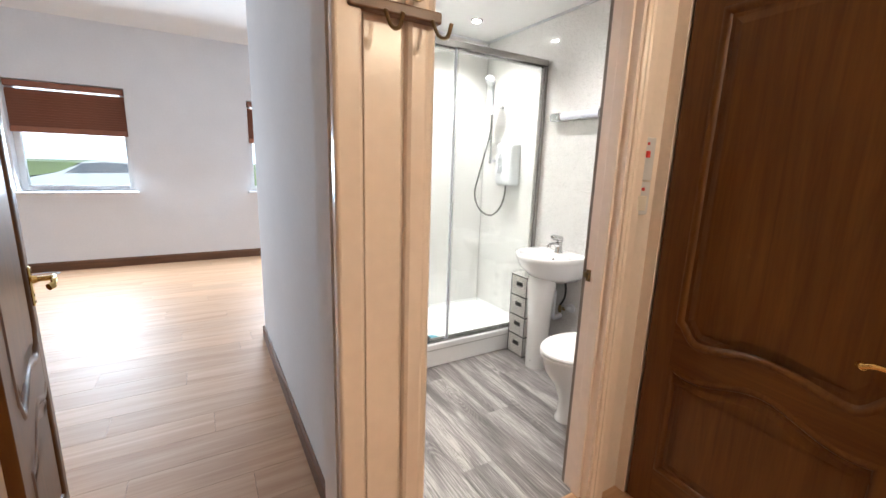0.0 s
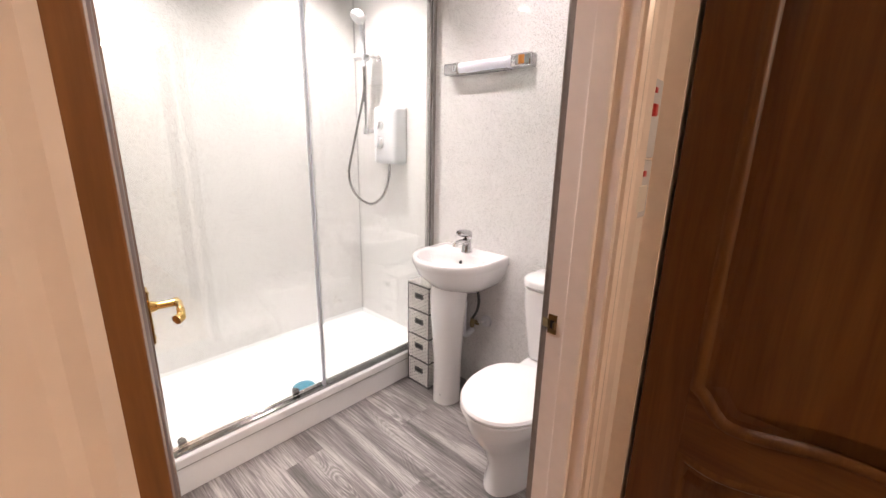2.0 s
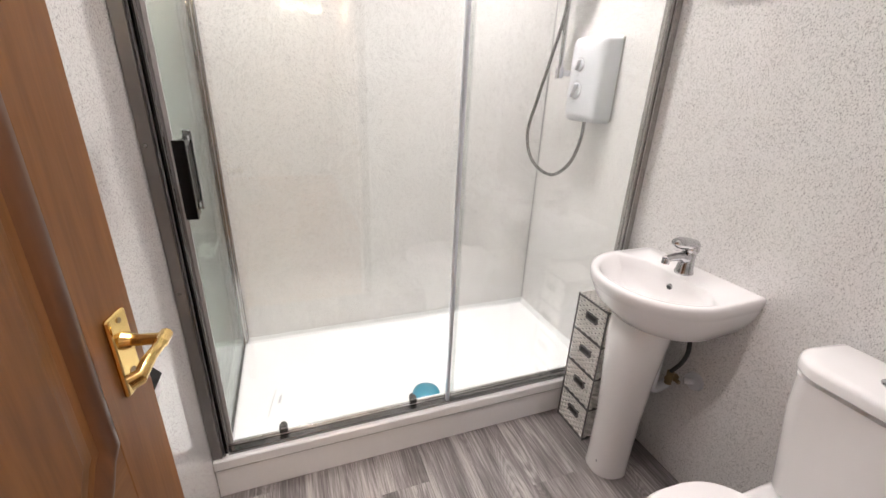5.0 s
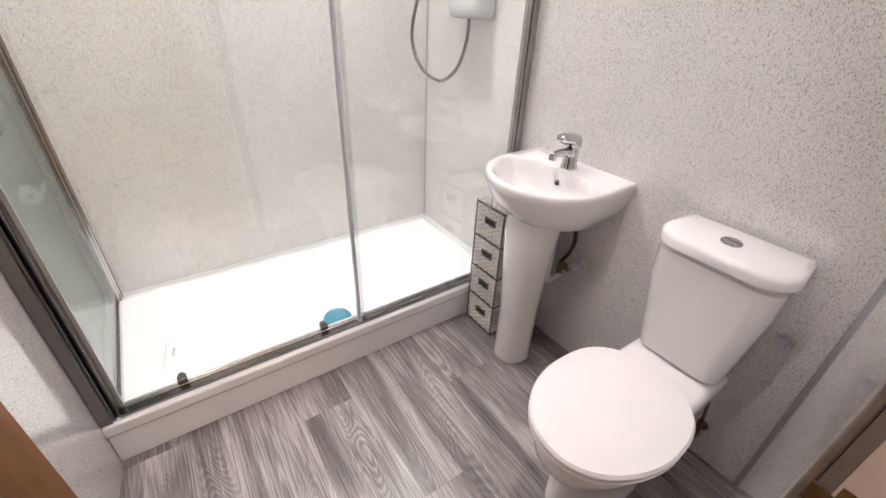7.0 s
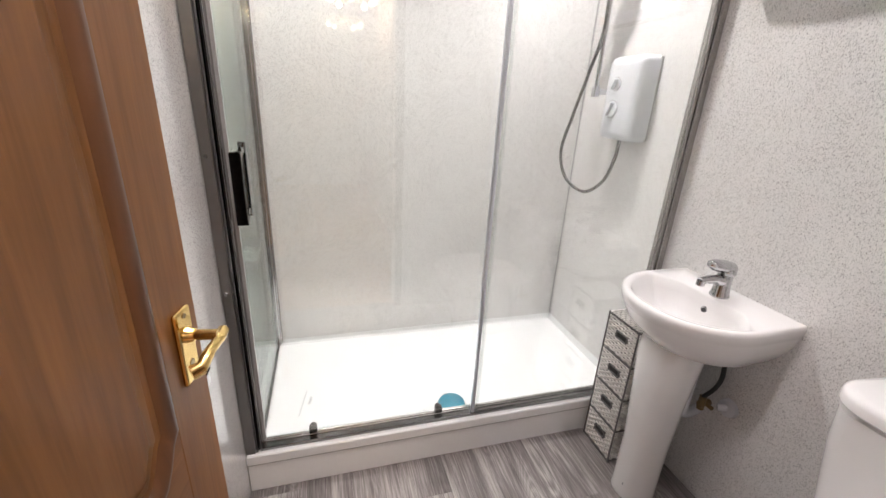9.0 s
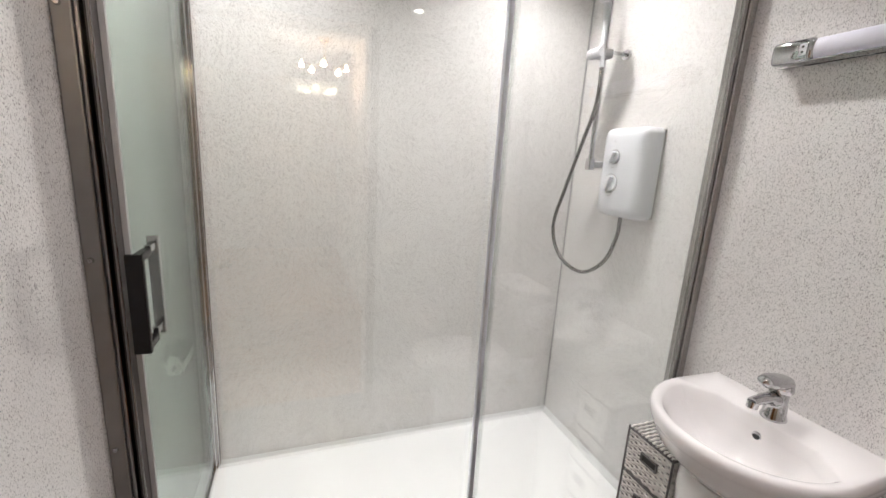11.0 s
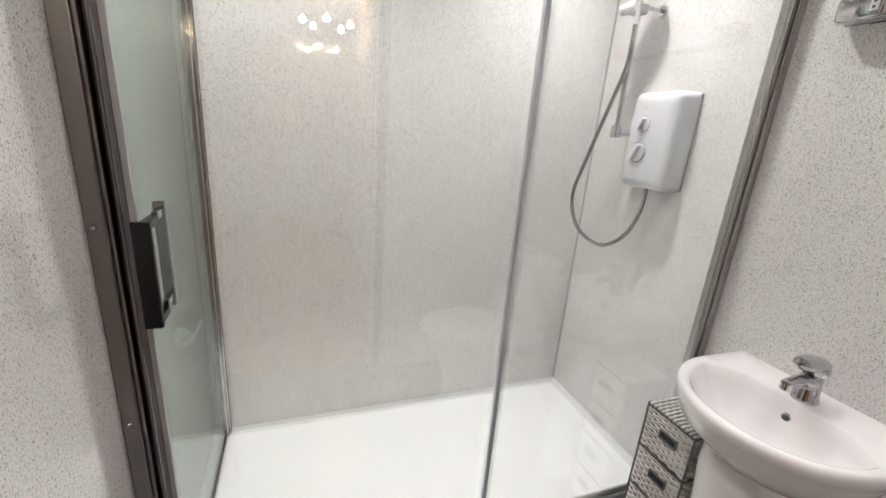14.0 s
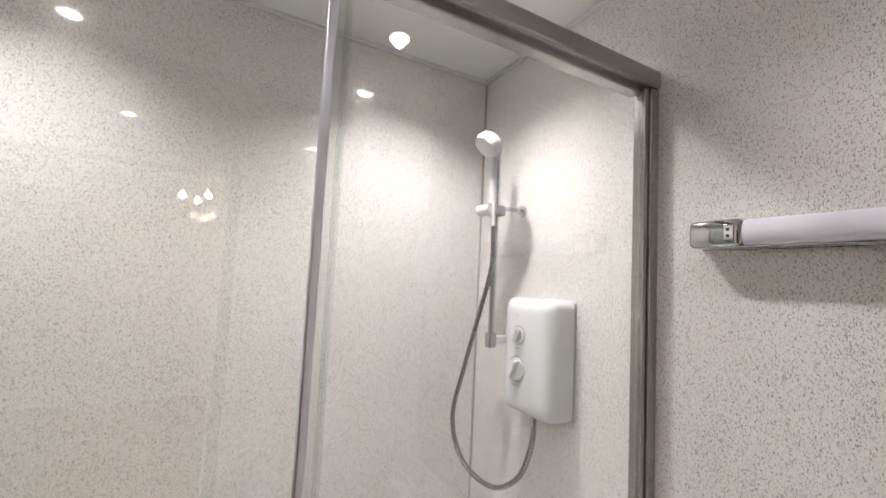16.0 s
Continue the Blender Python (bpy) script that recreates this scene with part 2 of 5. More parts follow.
M_HOSE = plain("steel hose", (0.27, 0.26, 0.25), 0.25, 1.0, scale=50, vary=0.08, bump=0.0)
M_BRASS = plain("polished brass", (0.83, 0.58, 0.22), 0.16, 1.0, scale=30, vary=0.08, bump=0.02)
M_OLDBRASS = plain("worn brass", (0.26, 0.19, 0.10), 0.35, 1.0, scale=60, vary=0.2, bump=0.1)
M_BLACK = plain("black rubber", (0.02, 0.02, 0.02), 0.4, scale=40, vary=0.1)
M_RED = plain("red plastic", (0.55, 0.03, 0.03), 0.35, scale=40)
M_TEAL = plain("teal plastic", (0.045, 0.26, 0.36), 0.3, scale=60, vary=0.08)
M_WICKER = plain("grey woven paper", (0.80, 0.775, 0.74), 0.7, scale=160, vary=0.2, bump=0.3)
M_WICKERDARK = plain("dark basket slot", (0.035, 0.033, 0.03), 0.8, scale=80, vary=0.2)
# darker copy of the weave, with the shade between strands in its colour
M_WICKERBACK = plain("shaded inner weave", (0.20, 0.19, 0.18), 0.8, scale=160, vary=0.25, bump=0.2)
M_WIRE = plain("grey basket frame", (0.13, 0.125, 0.12), 0.5, scale=80, vary=0.1)
M_DIFF = plain("opal diffuser", (0.72, 0.72, 0.80), 0.35, scale=10, vary=0.01, bump=0.0)
M_DOOR = wood("oak door veneer", (0.125, 0.050, 0.015), (0.300, 0.130, 0.040), "Z", 1.7, 0.40, 0.04, 0.0, 0.62, 0.3)
M_DOORH = wood("oak door veneer across", (0.125, 0.050, 0.015), (0.300, 0.130, 0.040), "Y", 1.7, 0.40, 0.04, 0.0, 0.62, 0.3)
M_HALLDOOR = wood("red-brown door veneer", (0.078, 0.026, 0.005), (0.155, 0.062, 0.013), "Z", 1.4, 0.36, 0.0, 0.0, 0.9, 0.28)
M_HALLDOORH = wood("red-brown door veneer across", (0.078, 0.026, 0.005), (0.155, 0.062, 0.013), "Y", 1.4, 0.36, 0.0, 0.0, 0.9, 0.28)
M_MOULD = wood("door moulding", (0.075, 0.027, 0.009), (0.16, 0.064, 0.022), "Z", 1.0, 0.34, 0.2)
# shade on the edge of the door lining, put into the base colour
M_EDGESHADE = plain("shaded lining edge", (0.24, 0.21, 0.19), 0.6, scale=50, vary=0.2, bump=0.1)
M_AMBERGLINT = plain("amber reflection tone", (0.52, 0.20, 0.05), 0.3, 0.7, scale=30, vary=0.1, bump=0.0)
M_SKIRT = wood("brown skirting", (0.085, 0.033, 0.014), (0.16, 0.07, 0.03), "X", 1.0, 0.4)
M_SKIRTY = wood("brown skirting lengthways", (0.085, 0.033, 0.014), (0.16, 0.07, 0.03), "Y", 1.0, 0.4)
M_BLIND = wood("brown blind slats", (0.20, 0.066, 0.035), (0.32, 0.12, 0.066), "X", 1.0, 0.4)
M_GREYWOOD = grey_oak("grey oak vinyl")
M_LAMINATE = wood("warm oak laminate", (0.46, 0.25, 0.135), (0.65, 0.41, 0.25), "X", 0.9, 0.50, 0.0, 0.08)
M_GLASS = glass("shower glass", (0.974, 0.994, 0.982))
M_SIDEGLASS = glass("green tinged glass", (0.90, 0.955, 0.925))
M_PANE = glass("window glass", (0.97, 0.98, 0.98))
M_BULB = glow("lit bulb", (1.0, 0.66, 0.36), 16)
M_SPOT = glow("lit downlight", (1.0, 0.96, 0.90), 60)
M_WINFRAME = plain("white window frame", (0.80, 0.80, 0.80), 0.3, scale=20, vary=0.02, bump=0.0)
M_PAPER = plain("soft white paper", (0.82, 0.81, 0.80), 0.95, scale=120, vary=0.04, bump=0.15)
M_LABEL = plain("grey print", (0.35, 0.35, 0.36), 0.5, scale=40)


# ---- building helpers ----
def link(name, bm, mat, smooth=None):
    me = bpy.data.meshes.new(name)
    bmesh.ops.recalc_face_normals(bm, faces=bm.faces)
    bm.to_mesh(me)
    bm.free()
    me.materials.append(mat)
    if smooth:
        me.polygons.foreach_set("use_smooth", [True] * len(me.polygons))
        me.set_sharp_from_angle(angle=radians(smooth))
    return new(name, me)


def part(name, bm, mat, parent, label="", smooth=None):
    ob = link(name, bm, mat, smooth)
    ob.parent = parent
    if label:
        tagged(ob, label)
    return ob


def thing(name, at, label, category, group="", kind=""):
    ob = new(name)
    ob.location = at
    ob.empty_display_size = 0.05
    return tagged(ob, label, category, group, kind)


def structure(name, bm, mat, label="", category="", smooth=None):
    return tagged(link(name, bm, mat, smooth), label, category, "", "structure")


def box(bm, x0, x1, y0, y1, z0, z1, bevel=0.0, seg=2):
    made = bmesh.ops.create_cube(bm, size=1.0)["verts"]
    bmesh.ops.transform(bm, matrix=Matrix.Translation(((x0 + x1) / 2, (y0 + y1) / 2, (z0 + z1) / 2)) @ Matrix.Diagonal((abs(x1 - x0), abs(y1 - y0), abs(z1 - z0), 1)), verts=made)
    if bevel:
        es = list({e for v in made for e in v.link_edges})
        bmesh.ops.bevel(bm, geom=es, offset=bevel, segments=seg, affect="EDGES", profile=0.5)
    return bm


def boxes(*rows, bevel=0.0):
    bm = bmesh.new()
    for r in rows:
        box(bm, *r, bevel=bevel)
    return bm


def rod(bm, a, b, r, r2=None, n=16, cap=True):
    """A round bar from a to b."""
    a, b = Vector(a), Vector(b)
    made = bmesh.ops.create_cone(bm, cap_ends=cap, segments=n, radius1=r, radius2=r if r2 is None else r2, depth=(b - a).length)["verts"]
    bmesh.ops.transform(bm, matrix=Matrix.Translation((a + b) / 2) @ (b - a).to_track_quat("Z", "Y").to_matrix().to_4x4(), verts=made)
    return bm


def tube(bm, pts, r, n=10):
    """A round tube along points; r is a number or one radius for each point."""
    pts = [Vector(p) for p in pts]
    rings = []
    for i, p in enumerate(pts):
        t = (pts[min(i + 1, len(pts) - 1)] - pts[max(i - 1, 0)]).normalized()
        u = t.orthogonal().normalized() if not rings else (side - t * side.dot(t)).normalized()
        side = u
        v = t.cross(u)
        rad = r[i] if isinstance(r, (list, tuple)) else r
        rings.append([bm.verts.new(p + rad * (math.cos(a) * u + math.sin(a) * v)) for a in (2 * math.pi * k / n for k in range(n))])
    for q, s in zip(rings, rings[1:]):
        for k in range(n):
            bm.faces.new((q[k], q[(k + 1) % n], s[(k + 1) % n], s[k]))
    bm.faces.new(rings[0][::-1])
    bm.faces.new(rings[-1])
    return bm


def curve_points(ctrl, steps=10):
    """A smooth line through control points."""
    c = [Vector(p) for p in ctrl]
    c = [c[0] * 2 - c[1]] + c + [c[-1] * 2 - c[-2]]
    out = []
    for i in range(1, len(c) - 2):
        for k in range(steps):
            t = k / steps
            a, b, d, e = c[i - 1], c[i], c[i + 1], c[i + 2]
            out.append(0.5 * (2 * b + (d - a) * t + (2 * a - 5 * b + 4 * d - e) * t * t + (3 * b - a - 3 * d + e) * t ** 3))
    return out + [c[-2]]


def lathe(bm, profile, at=(0, 0, 0), n=24):
    """A turned shape round the z axis from (radius, z) pairs."""
    rings = [[bm.verts.new((at[0] + r * math.cos(2 * math.pi * k / n), at[1] + r * math.sin(2 * math.pi * k / n), at[2] + z)) for k in range(n)] for r, z in profile]
    for q, s in zip(rings, rings[1:]):
        for k in range(n):
            bm.faces.new((q[k], q[(k + 1) % n], s[(k + 1) % n], s[k]))
    bm.faces.new(rings[0][::-1])
    bm.faces.new(rings[-1])
    return bm


def loft(bm, rings, close=True):
    """Skin over rings of the same number of points, capped at both ends."""
    rs = [[bm.verts.new(p) for p in r] for r in rings]
    n = len(rs[0])
    for q, s in zip(rs, rs[1:]):
        for k in range(n):
            bm.faces.new((q[k], q[(k + 1) % n], s[(k + 1) % n], s[k]))
    if close:
        bm.faces.new(rs[0][::-1])
        bm.faces.new(rs[-1])
    return bm


def prism(bm, outline, z0, z1, axes="xyz"):
    """An outline of (u, v) pairs pushed from z0 to z1; axes names where u, v and the depth go."""
    def place(u, v, w):
        d = dict(zip(axes, (u, v, w)))
        return (d["x"], d["y"], d["z"])
    a = [bm.verts.new(place(u, v, z0)) for u, v in outline]
    b = [bm.verts.new(place(u, v, z1)) for u, v in outline]
    n = len(a)
    for k in range(n):
        bm.faces.new((a[k], a[(k + 1) % n], b[(k + 1) % n], b[k]))
    bm.faces.new(a[::-1])
    bm.faces.new(b)
    return bm


def bar(bm, profile, a, b, axes):
    """A moulding: the profile of (u, v) pairs pushed along an axis from a to b."""
    return prism(bm, profile, a, b, axes)


# ---- plan ----
XL, XR = 0.557, 2.160          # bathroom, side to side
YF, YB = 1.125, 3.050          # bathroom, door wall to back wall
YH = 1.0                      # hall face of the door wall
OX0, OX1, OZ = 0.494, 1.288, 1.99   # bathroom doorway, clear
HXR = 1.478                   # hall, right-hand wall face
LX0 = -0.42                   # living room doorway
LX1 = 0.23
PX = 0.338                    # passage face of the bathroom's side wall
LRY = 6.4                     # living room far wall
LCEIL = 2.85                  # living room ceiling
W_EAST = XR - 0.006           # face of the panels behind the basin
HYB = -3.0                    # hall back wall, unseen; set far back to dim the hall

# ---- walls, ceilings ----
XLN = 0.492                   # the side wall leans in towards the doorway
structure("wall_west", prism(bmesh.new(), [(PX, YF), (XLN, YF), (XL, 2.31), (XL, 3.34), (PX, 3.34)], 0, CEIL), M_WALL, "white painted wall along the passage", "wall")
structure("wall_west_lining", prism(bmesh.new(), [(XLN + 0.0, YF), (XLN + 0.006, YF), (XL + 0.006, 2.31), (XL + 0.006, YB), (XL, YB), (XL, 2.31)], 0.0, CEIL), M_PANEL, "white speckled wall panels beside the shower", "wall panel")
structure("wall_north", boxes((XL, XR + 0.13, YB + 0.006, 3.34, 0, CEIL)), M_WALL, "wall behind the shower", "wall")
structure("wall_north_lining", boxes((XL + 0.006, XR - 0.006, YB, YB + 0.006, 0, CEIL)), M_PANEL, "white speckled wall panels behind the shower", "wall panel")
structure("wall_east", boxes((XR, XR + 0.13, YH, YB, 0, CEIL)), M_WALL, "wall behind the basin", "wall")
structure("wall_east_lining", boxes((XR - 0.006, XR + 0.002, YF, YB, 0, CEIL)), M_PANEL, "white speckled wall panels behind the basin", "wall panel")
structure("wall_south", boxes((LX1 + 0.03, OX0 - 0.03, YH, YF - 0.006, 0, CEIL), (OX0 - 0.03, OX1 + 0.03, YH, YF - 0.006, OZ + 0.03, CEIL), (OX1 + 0.03, XR, YH, YF - 0.006, 0, CEIL), (-2.2, LX0, YH, YF - 0.006, 0, CEIL), (LX0, LX1, YH, YF - 0.006, 2.02, CEIL)), M_HALL, "cream painted wall with two doorways", "wall")
bm = boxes((OX0 - 0.03, OX1 + 0.03, YF - 0.006, YF, OZ + 0.03, CEIL))
prism(bm, [(OX1 + 0.03, YF - 0.006), (XR - 0.006, YF - 0.006), (XR - 0.006, YF + 0.06), (OX1 + 0.03, YF)], 0, CEIL)
structure("wall_south_lining", bm, M_PANEL, "white speckled wall panels round the doorway", "wall panel")
structure("wall_hall_east", boxes((HXR + 0.055, HXR + 0.2, HYB, YH, 0, CEIL), (HXR, HXR + 0.055, HYB, 0.14, 0, CEIL), (HXR, HXR + 0.055, 0.955, YH, 0, CEIL), (HXR, HXR + 0.055, 0.14, 0.955, 2.02, CEIL)), M_HALL, "cream painted hall wall", "wall")
structure("wall_hall_south", boxes((-2.2, HXR + 0.2, HYB - 0.12, HYB, 0, CEIL)), M_HALL, "unseen cream hall end wall, set far back to dim the hall", "wall")
structure("wall_hall_west", boxes((-2.32, -2.2, HYB - 0.12, YF, 0, CEIL)), M_HALL, "cream painted hall wall", "wall")
structure("wall_living_west", boxes((-3.72, -3.6, YF, LRY, 0, LCEIL)), M_WALL, "white painted living room wall", "wall")
structure("wall_living_south", boxes((-3.6, -2.2, YF - 0.12, YF, 0, LCEIL)), M_WALL, "white painted living room wall", "wall")
structure("wall_living_east", boxes((3.4, 3.52, 3.28, LRY, 0, LCEIL)), M_WALL, "white painted living room wall", "wall")
structure("wall_living_inner", boxes((XR + 0.13, 3.4, 3.28, 3.34, 0, LCEIL)), M_WALL, "white painted living room wall", "wall")
W1, W2 = (-1.79, -0.735), (0.585, 1.69)
WZ = (0.94, 2.15)
structure("wall_living_north", boxes((-3.72, W1[0], LRY, LRY + 0.25, 0, LCEIL), (W1[1], W2[0], LRY, LRY + 0.25, 0, LCEIL), (W2[1], 3.52, LRY, LRY + 0.25, 0, LCEIL),
                                     *[(a, b, LRY, LRY + 0.25, 0, WZ[0]) for a, b in (W1, W2)], *[(a, b, LRY, LRY + 0.25, WZ[1], LCEIL) for a, b in (W1, W2)]), M_WALL, "white painted wall with two windows", "wall")
structure("ceiling_bath", boxes((XL - 0.1, XR + 0.1, YF - 0.06, YB + 0.1, CEIL, CEIL + 0.1)), M_CEIL_B, "shiny white bathroom ceiling", "ceiling")
structure("ceiling_hall", boxes((-2.3, HXR + 0.2, HYB - 0.1, YF - 0.06, CEIL, CEIL + 0.1)), M_CEIL, "plain white hall ceiling", "ceiling")
structure("ceiling_living", boxes((-3.7, XL - 0.1, YF - 0.06, LRY + 0.2, LCEIL, LCEIL + 0.1), (XL - 0.1, 3.5, YB + 0.1, LRY + 0.2, LCEIL, LCEIL + 0.1), (PX, XL, YF - 0.06, 3.34, CEIL, LCEIL), (XL, XR + 0.13, 3.28, 3.34, CEIL, LCEIL), (-3.6, PX, YF - 0.12, YF, CEIL, LCEIL)), M_CEIL, "plain white living room ceiling", "ceiling")

floor_bath = structure("floor_bath", boxes((XL - 0.05, XR + 0.05, YF - 0.06, YB + 0.05, -0.08, -0.004)), M_BLACK, "grey oak vinyl plank bathroom floor", "floor")
floor_hall = structure("floor_living", boxes((-3.7, PX + 0.03, YF - 0.06, 3.34, -0.09, -0.006), (-3.7, 3.5, 3.34, LRY + 0.1, -0.09, -0.006), (-2.3, HXR + 0.2, HYB - 0.1, YF - 0.06, -0.09, -0.006)), M_SKIRT, "warm oak laminate floor", "floor")

# skirting boards
SK = [(0, 0), (0.016, 0), (0.016, 0.075), (0.010, 0.088), (0.004, 0.095), (0, 0.095)]
structure("baseboard_passage", bar(bmesh.new(), [(PX - u, v) for u, v in SK], YF, 3.34, "xzy"), M_SKIRTY, "brown wooden skirting board", "skirting board")
structure("baseboard_north", bar(bmesh.new(), [(LRY - u, v * 1.15) for u, v in SK], -3.6, 3.4, "yzx"), M_SKIRT, "brown wooden skirting board", "skirting board")
structure("baseboard_inner", bar(bmesh.new(), [(3.34 + u, v) for u, v in SK], PX - 0.016, 3.4, "yzx"), M_SKIRT, "brown wooden skirting board", "skirting board")

# bathroom door lining with stop, and its moulded surround
def jamb(name, x0, x1, s):
    bm = boxes((x0, x1, YH - 0.002, YF + (0.004 if s > 0 else -0.006), 0, OZ + 0.03))
    xs = (x1 - 0.001, x1 + 0.012) if s > 0 else (x0 - 0.012, x0 + 0.001)
    box(bm, *xs, YH + 0.028, YF - 0.050, 0, OZ, 0.004, 2)
    return structure(name, bm, M_GLOSS, "cream gloss painted door lining with its stop", "door frame")


jamb("door_lining_west", OX0 - 0.03, OX0, 1)
jamb("door_lining_east", OX1, OX1 + 0.03, -1)
structure("door_lining_edge", boxes((OX1 + 0.002, OX1 + 0.03, YF - 0.006, YF + 0.004, 0, OZ + 0.03)), M_EDGESHADE, "edge of the door lining, coloured dark for its shade", "door frame")
structure("door_lining_head", boxes((OX0, OX1, YH - 0.002, YF + 0.004, OZ, OZ + 0.03)), M_GLOSS, "cream gloss painted door head", "door frame")
ARC = [(0, 0), (0, 0.010), (0.008, 0.016), (0.018, 0.014), (0.026, 0.018), (0.058, 0.020), (0.066, 0.014), (0.068, 0)]


def surround(name, x0, x1, top, y, width, mat, label):
    """Moulded frame round an opening on the hall side."""
    bm = bmesh.new()
    s = width / 0.068
    bar(bm, [(x0 - 0.006 - u * s, y - v) for u, v in ARC], 0, top + width, "xyz")
    bar(bm, [(x1 + 0.006 + u * s, y - v) for u, v in ARC], 0, top + width, "xyz")
    bar(bm, [(top + 0.006 + u * s, y - v * 0.97) for u, v in ARC], x0 - 0.005, x1 + 0.005, "zyx")
    return structure(name, bm, mat, label, "door frame")


surround("trim_bath_door", OX0 + 0.018, OX1 + 0.01, OZ, YH, 0.075, M_GLOSS, "cream gloss painted moulded door surround")
bm = bmesh.new()
box(bm, LX1 + 0.020, LX1 + 0.085, YH - 0.040, YH, 0, 2.08, 0.010, 3)
box(bm, LX1 + 0.097, LX1 + 0.190, YH - 0.008, YH, 0, 2.08, 0.003)
structure("wall_reveal", boxes((LX1 + 0.016, LX1 + 0.03, YH + 0.001, YF + 0.002, 0, 2.02)), M_WALL, "white painted reveal of the living room doorway", "wall")
structure("trim_living_door", bm, M_GLOSS, "cream gloss painted living room door frame", "door frame")
bm = bmesh.new()
box(bm, LX0 - 0.07, LX0, YH - 0.018, YH, 0, 2.08, 0.004)
box(bm, LX0, LX0 + 0.02, YH - 0.001, YF + 0.01, 0, 2.02)
structure("trim_living_jamb", bm, M_GLOSS, "cream gloss painted living room door jamb", "door frame")

# trims of the bathroom cladding
structure("trim_corner_south", boxes((W_EAST - 0.010, W_EAST, YF + 0.055, YF + 0.067, 0, CEIL), bevel=0.002), M_GREYTRIM, "grey plastic corner strip of the wall panels", "trim")
# the east edging gets the same shade in its colour
structure("trim_panel_edge_east", boxes((OX1 + 0.003, OX1 + 0.045, YF + 0.0045, YF + 0.012, 0, OZ), bevel=0.002), M_EDGESHADE, "edging beside the door lining, coloured dark for its shade", "trim")
structure("trim_panel_edge", boxes((OX0 - 0.03, OX0 - 0.004, YF, YF + 0.010, 0, OZ), bevel=0.002), M_GREYTRIM, "grey plastic edging of the wall panels", "trim")
structure("trim_corner_east", boxes((XR - 0.012, XR - 0.006, YB - 0.006, YB, 0.14, CEIL), bevel=0.001), M_GREYTRIM, "slim grey corner strip in the shower", "trim")
structure("trim_corner", boxes((XL + 0.006, XL + 0.012, YB - 0.006, YB, 0.14, CEIL), bevel=0.001), M_GREYTRIM, "slim grey corner strip in the shower", "trim")
structure("trim_ceiling", boxes((XL + 0.006, XR - 0.006, YB - 0.012, YB, CEIL - 0.014, CEIL), (XR - 0.018, XR - 0.006, YF, YB - 0.012, CEIL - 0.014, CEIL), bevel=0.003), M_PLASTIC, "white plastic ceiling edging", "trim")


# ---- doors ----
def arch(y0, y1, z, rise, dip, n=28):
    """The wavy edge of a door panel from one stile to the other: a dip beside each stile and a raised middle."""
    out = []
    for k in range(n + 1):
        t = k / n
        s = abs(2 * t - 1)
        h = rise * (0.5 + 0.5 * math.cos(math.pi * min(1, s / 0.78)))
        h += dip * math.exp(-((s - 1.0) / 0.15) ** 2)
        out.append((y0 + (y1 - y0) * t, z + h))
    return out


def shrink(outline, d):
    """The outline of a panel moved inwards by d."""
    n = len(outline)
    area = sum(outline[i][0] * outline[(i + 1) % n][1] - outline[(i + 1) % n][0] * outline[i][1] for i in range(n))
    s = 1 if area > 0 else -1
    out = []
    for i in range(n):
        a, b, c = (Vector(outline[j % n]) for j in (i - 1, i, i + 1))
        e1, e2 = (b - a).normalized(), (c - b).normalized()
        n1, n2 = Vector((-e1.y, e1.x)) * s, Vector((-e2.y, e2.x)) * s
        m = (n1 + n2).normalized()
        out.append(tuple(b + m * d / max(0.4, m.dot(n1))))
    return out


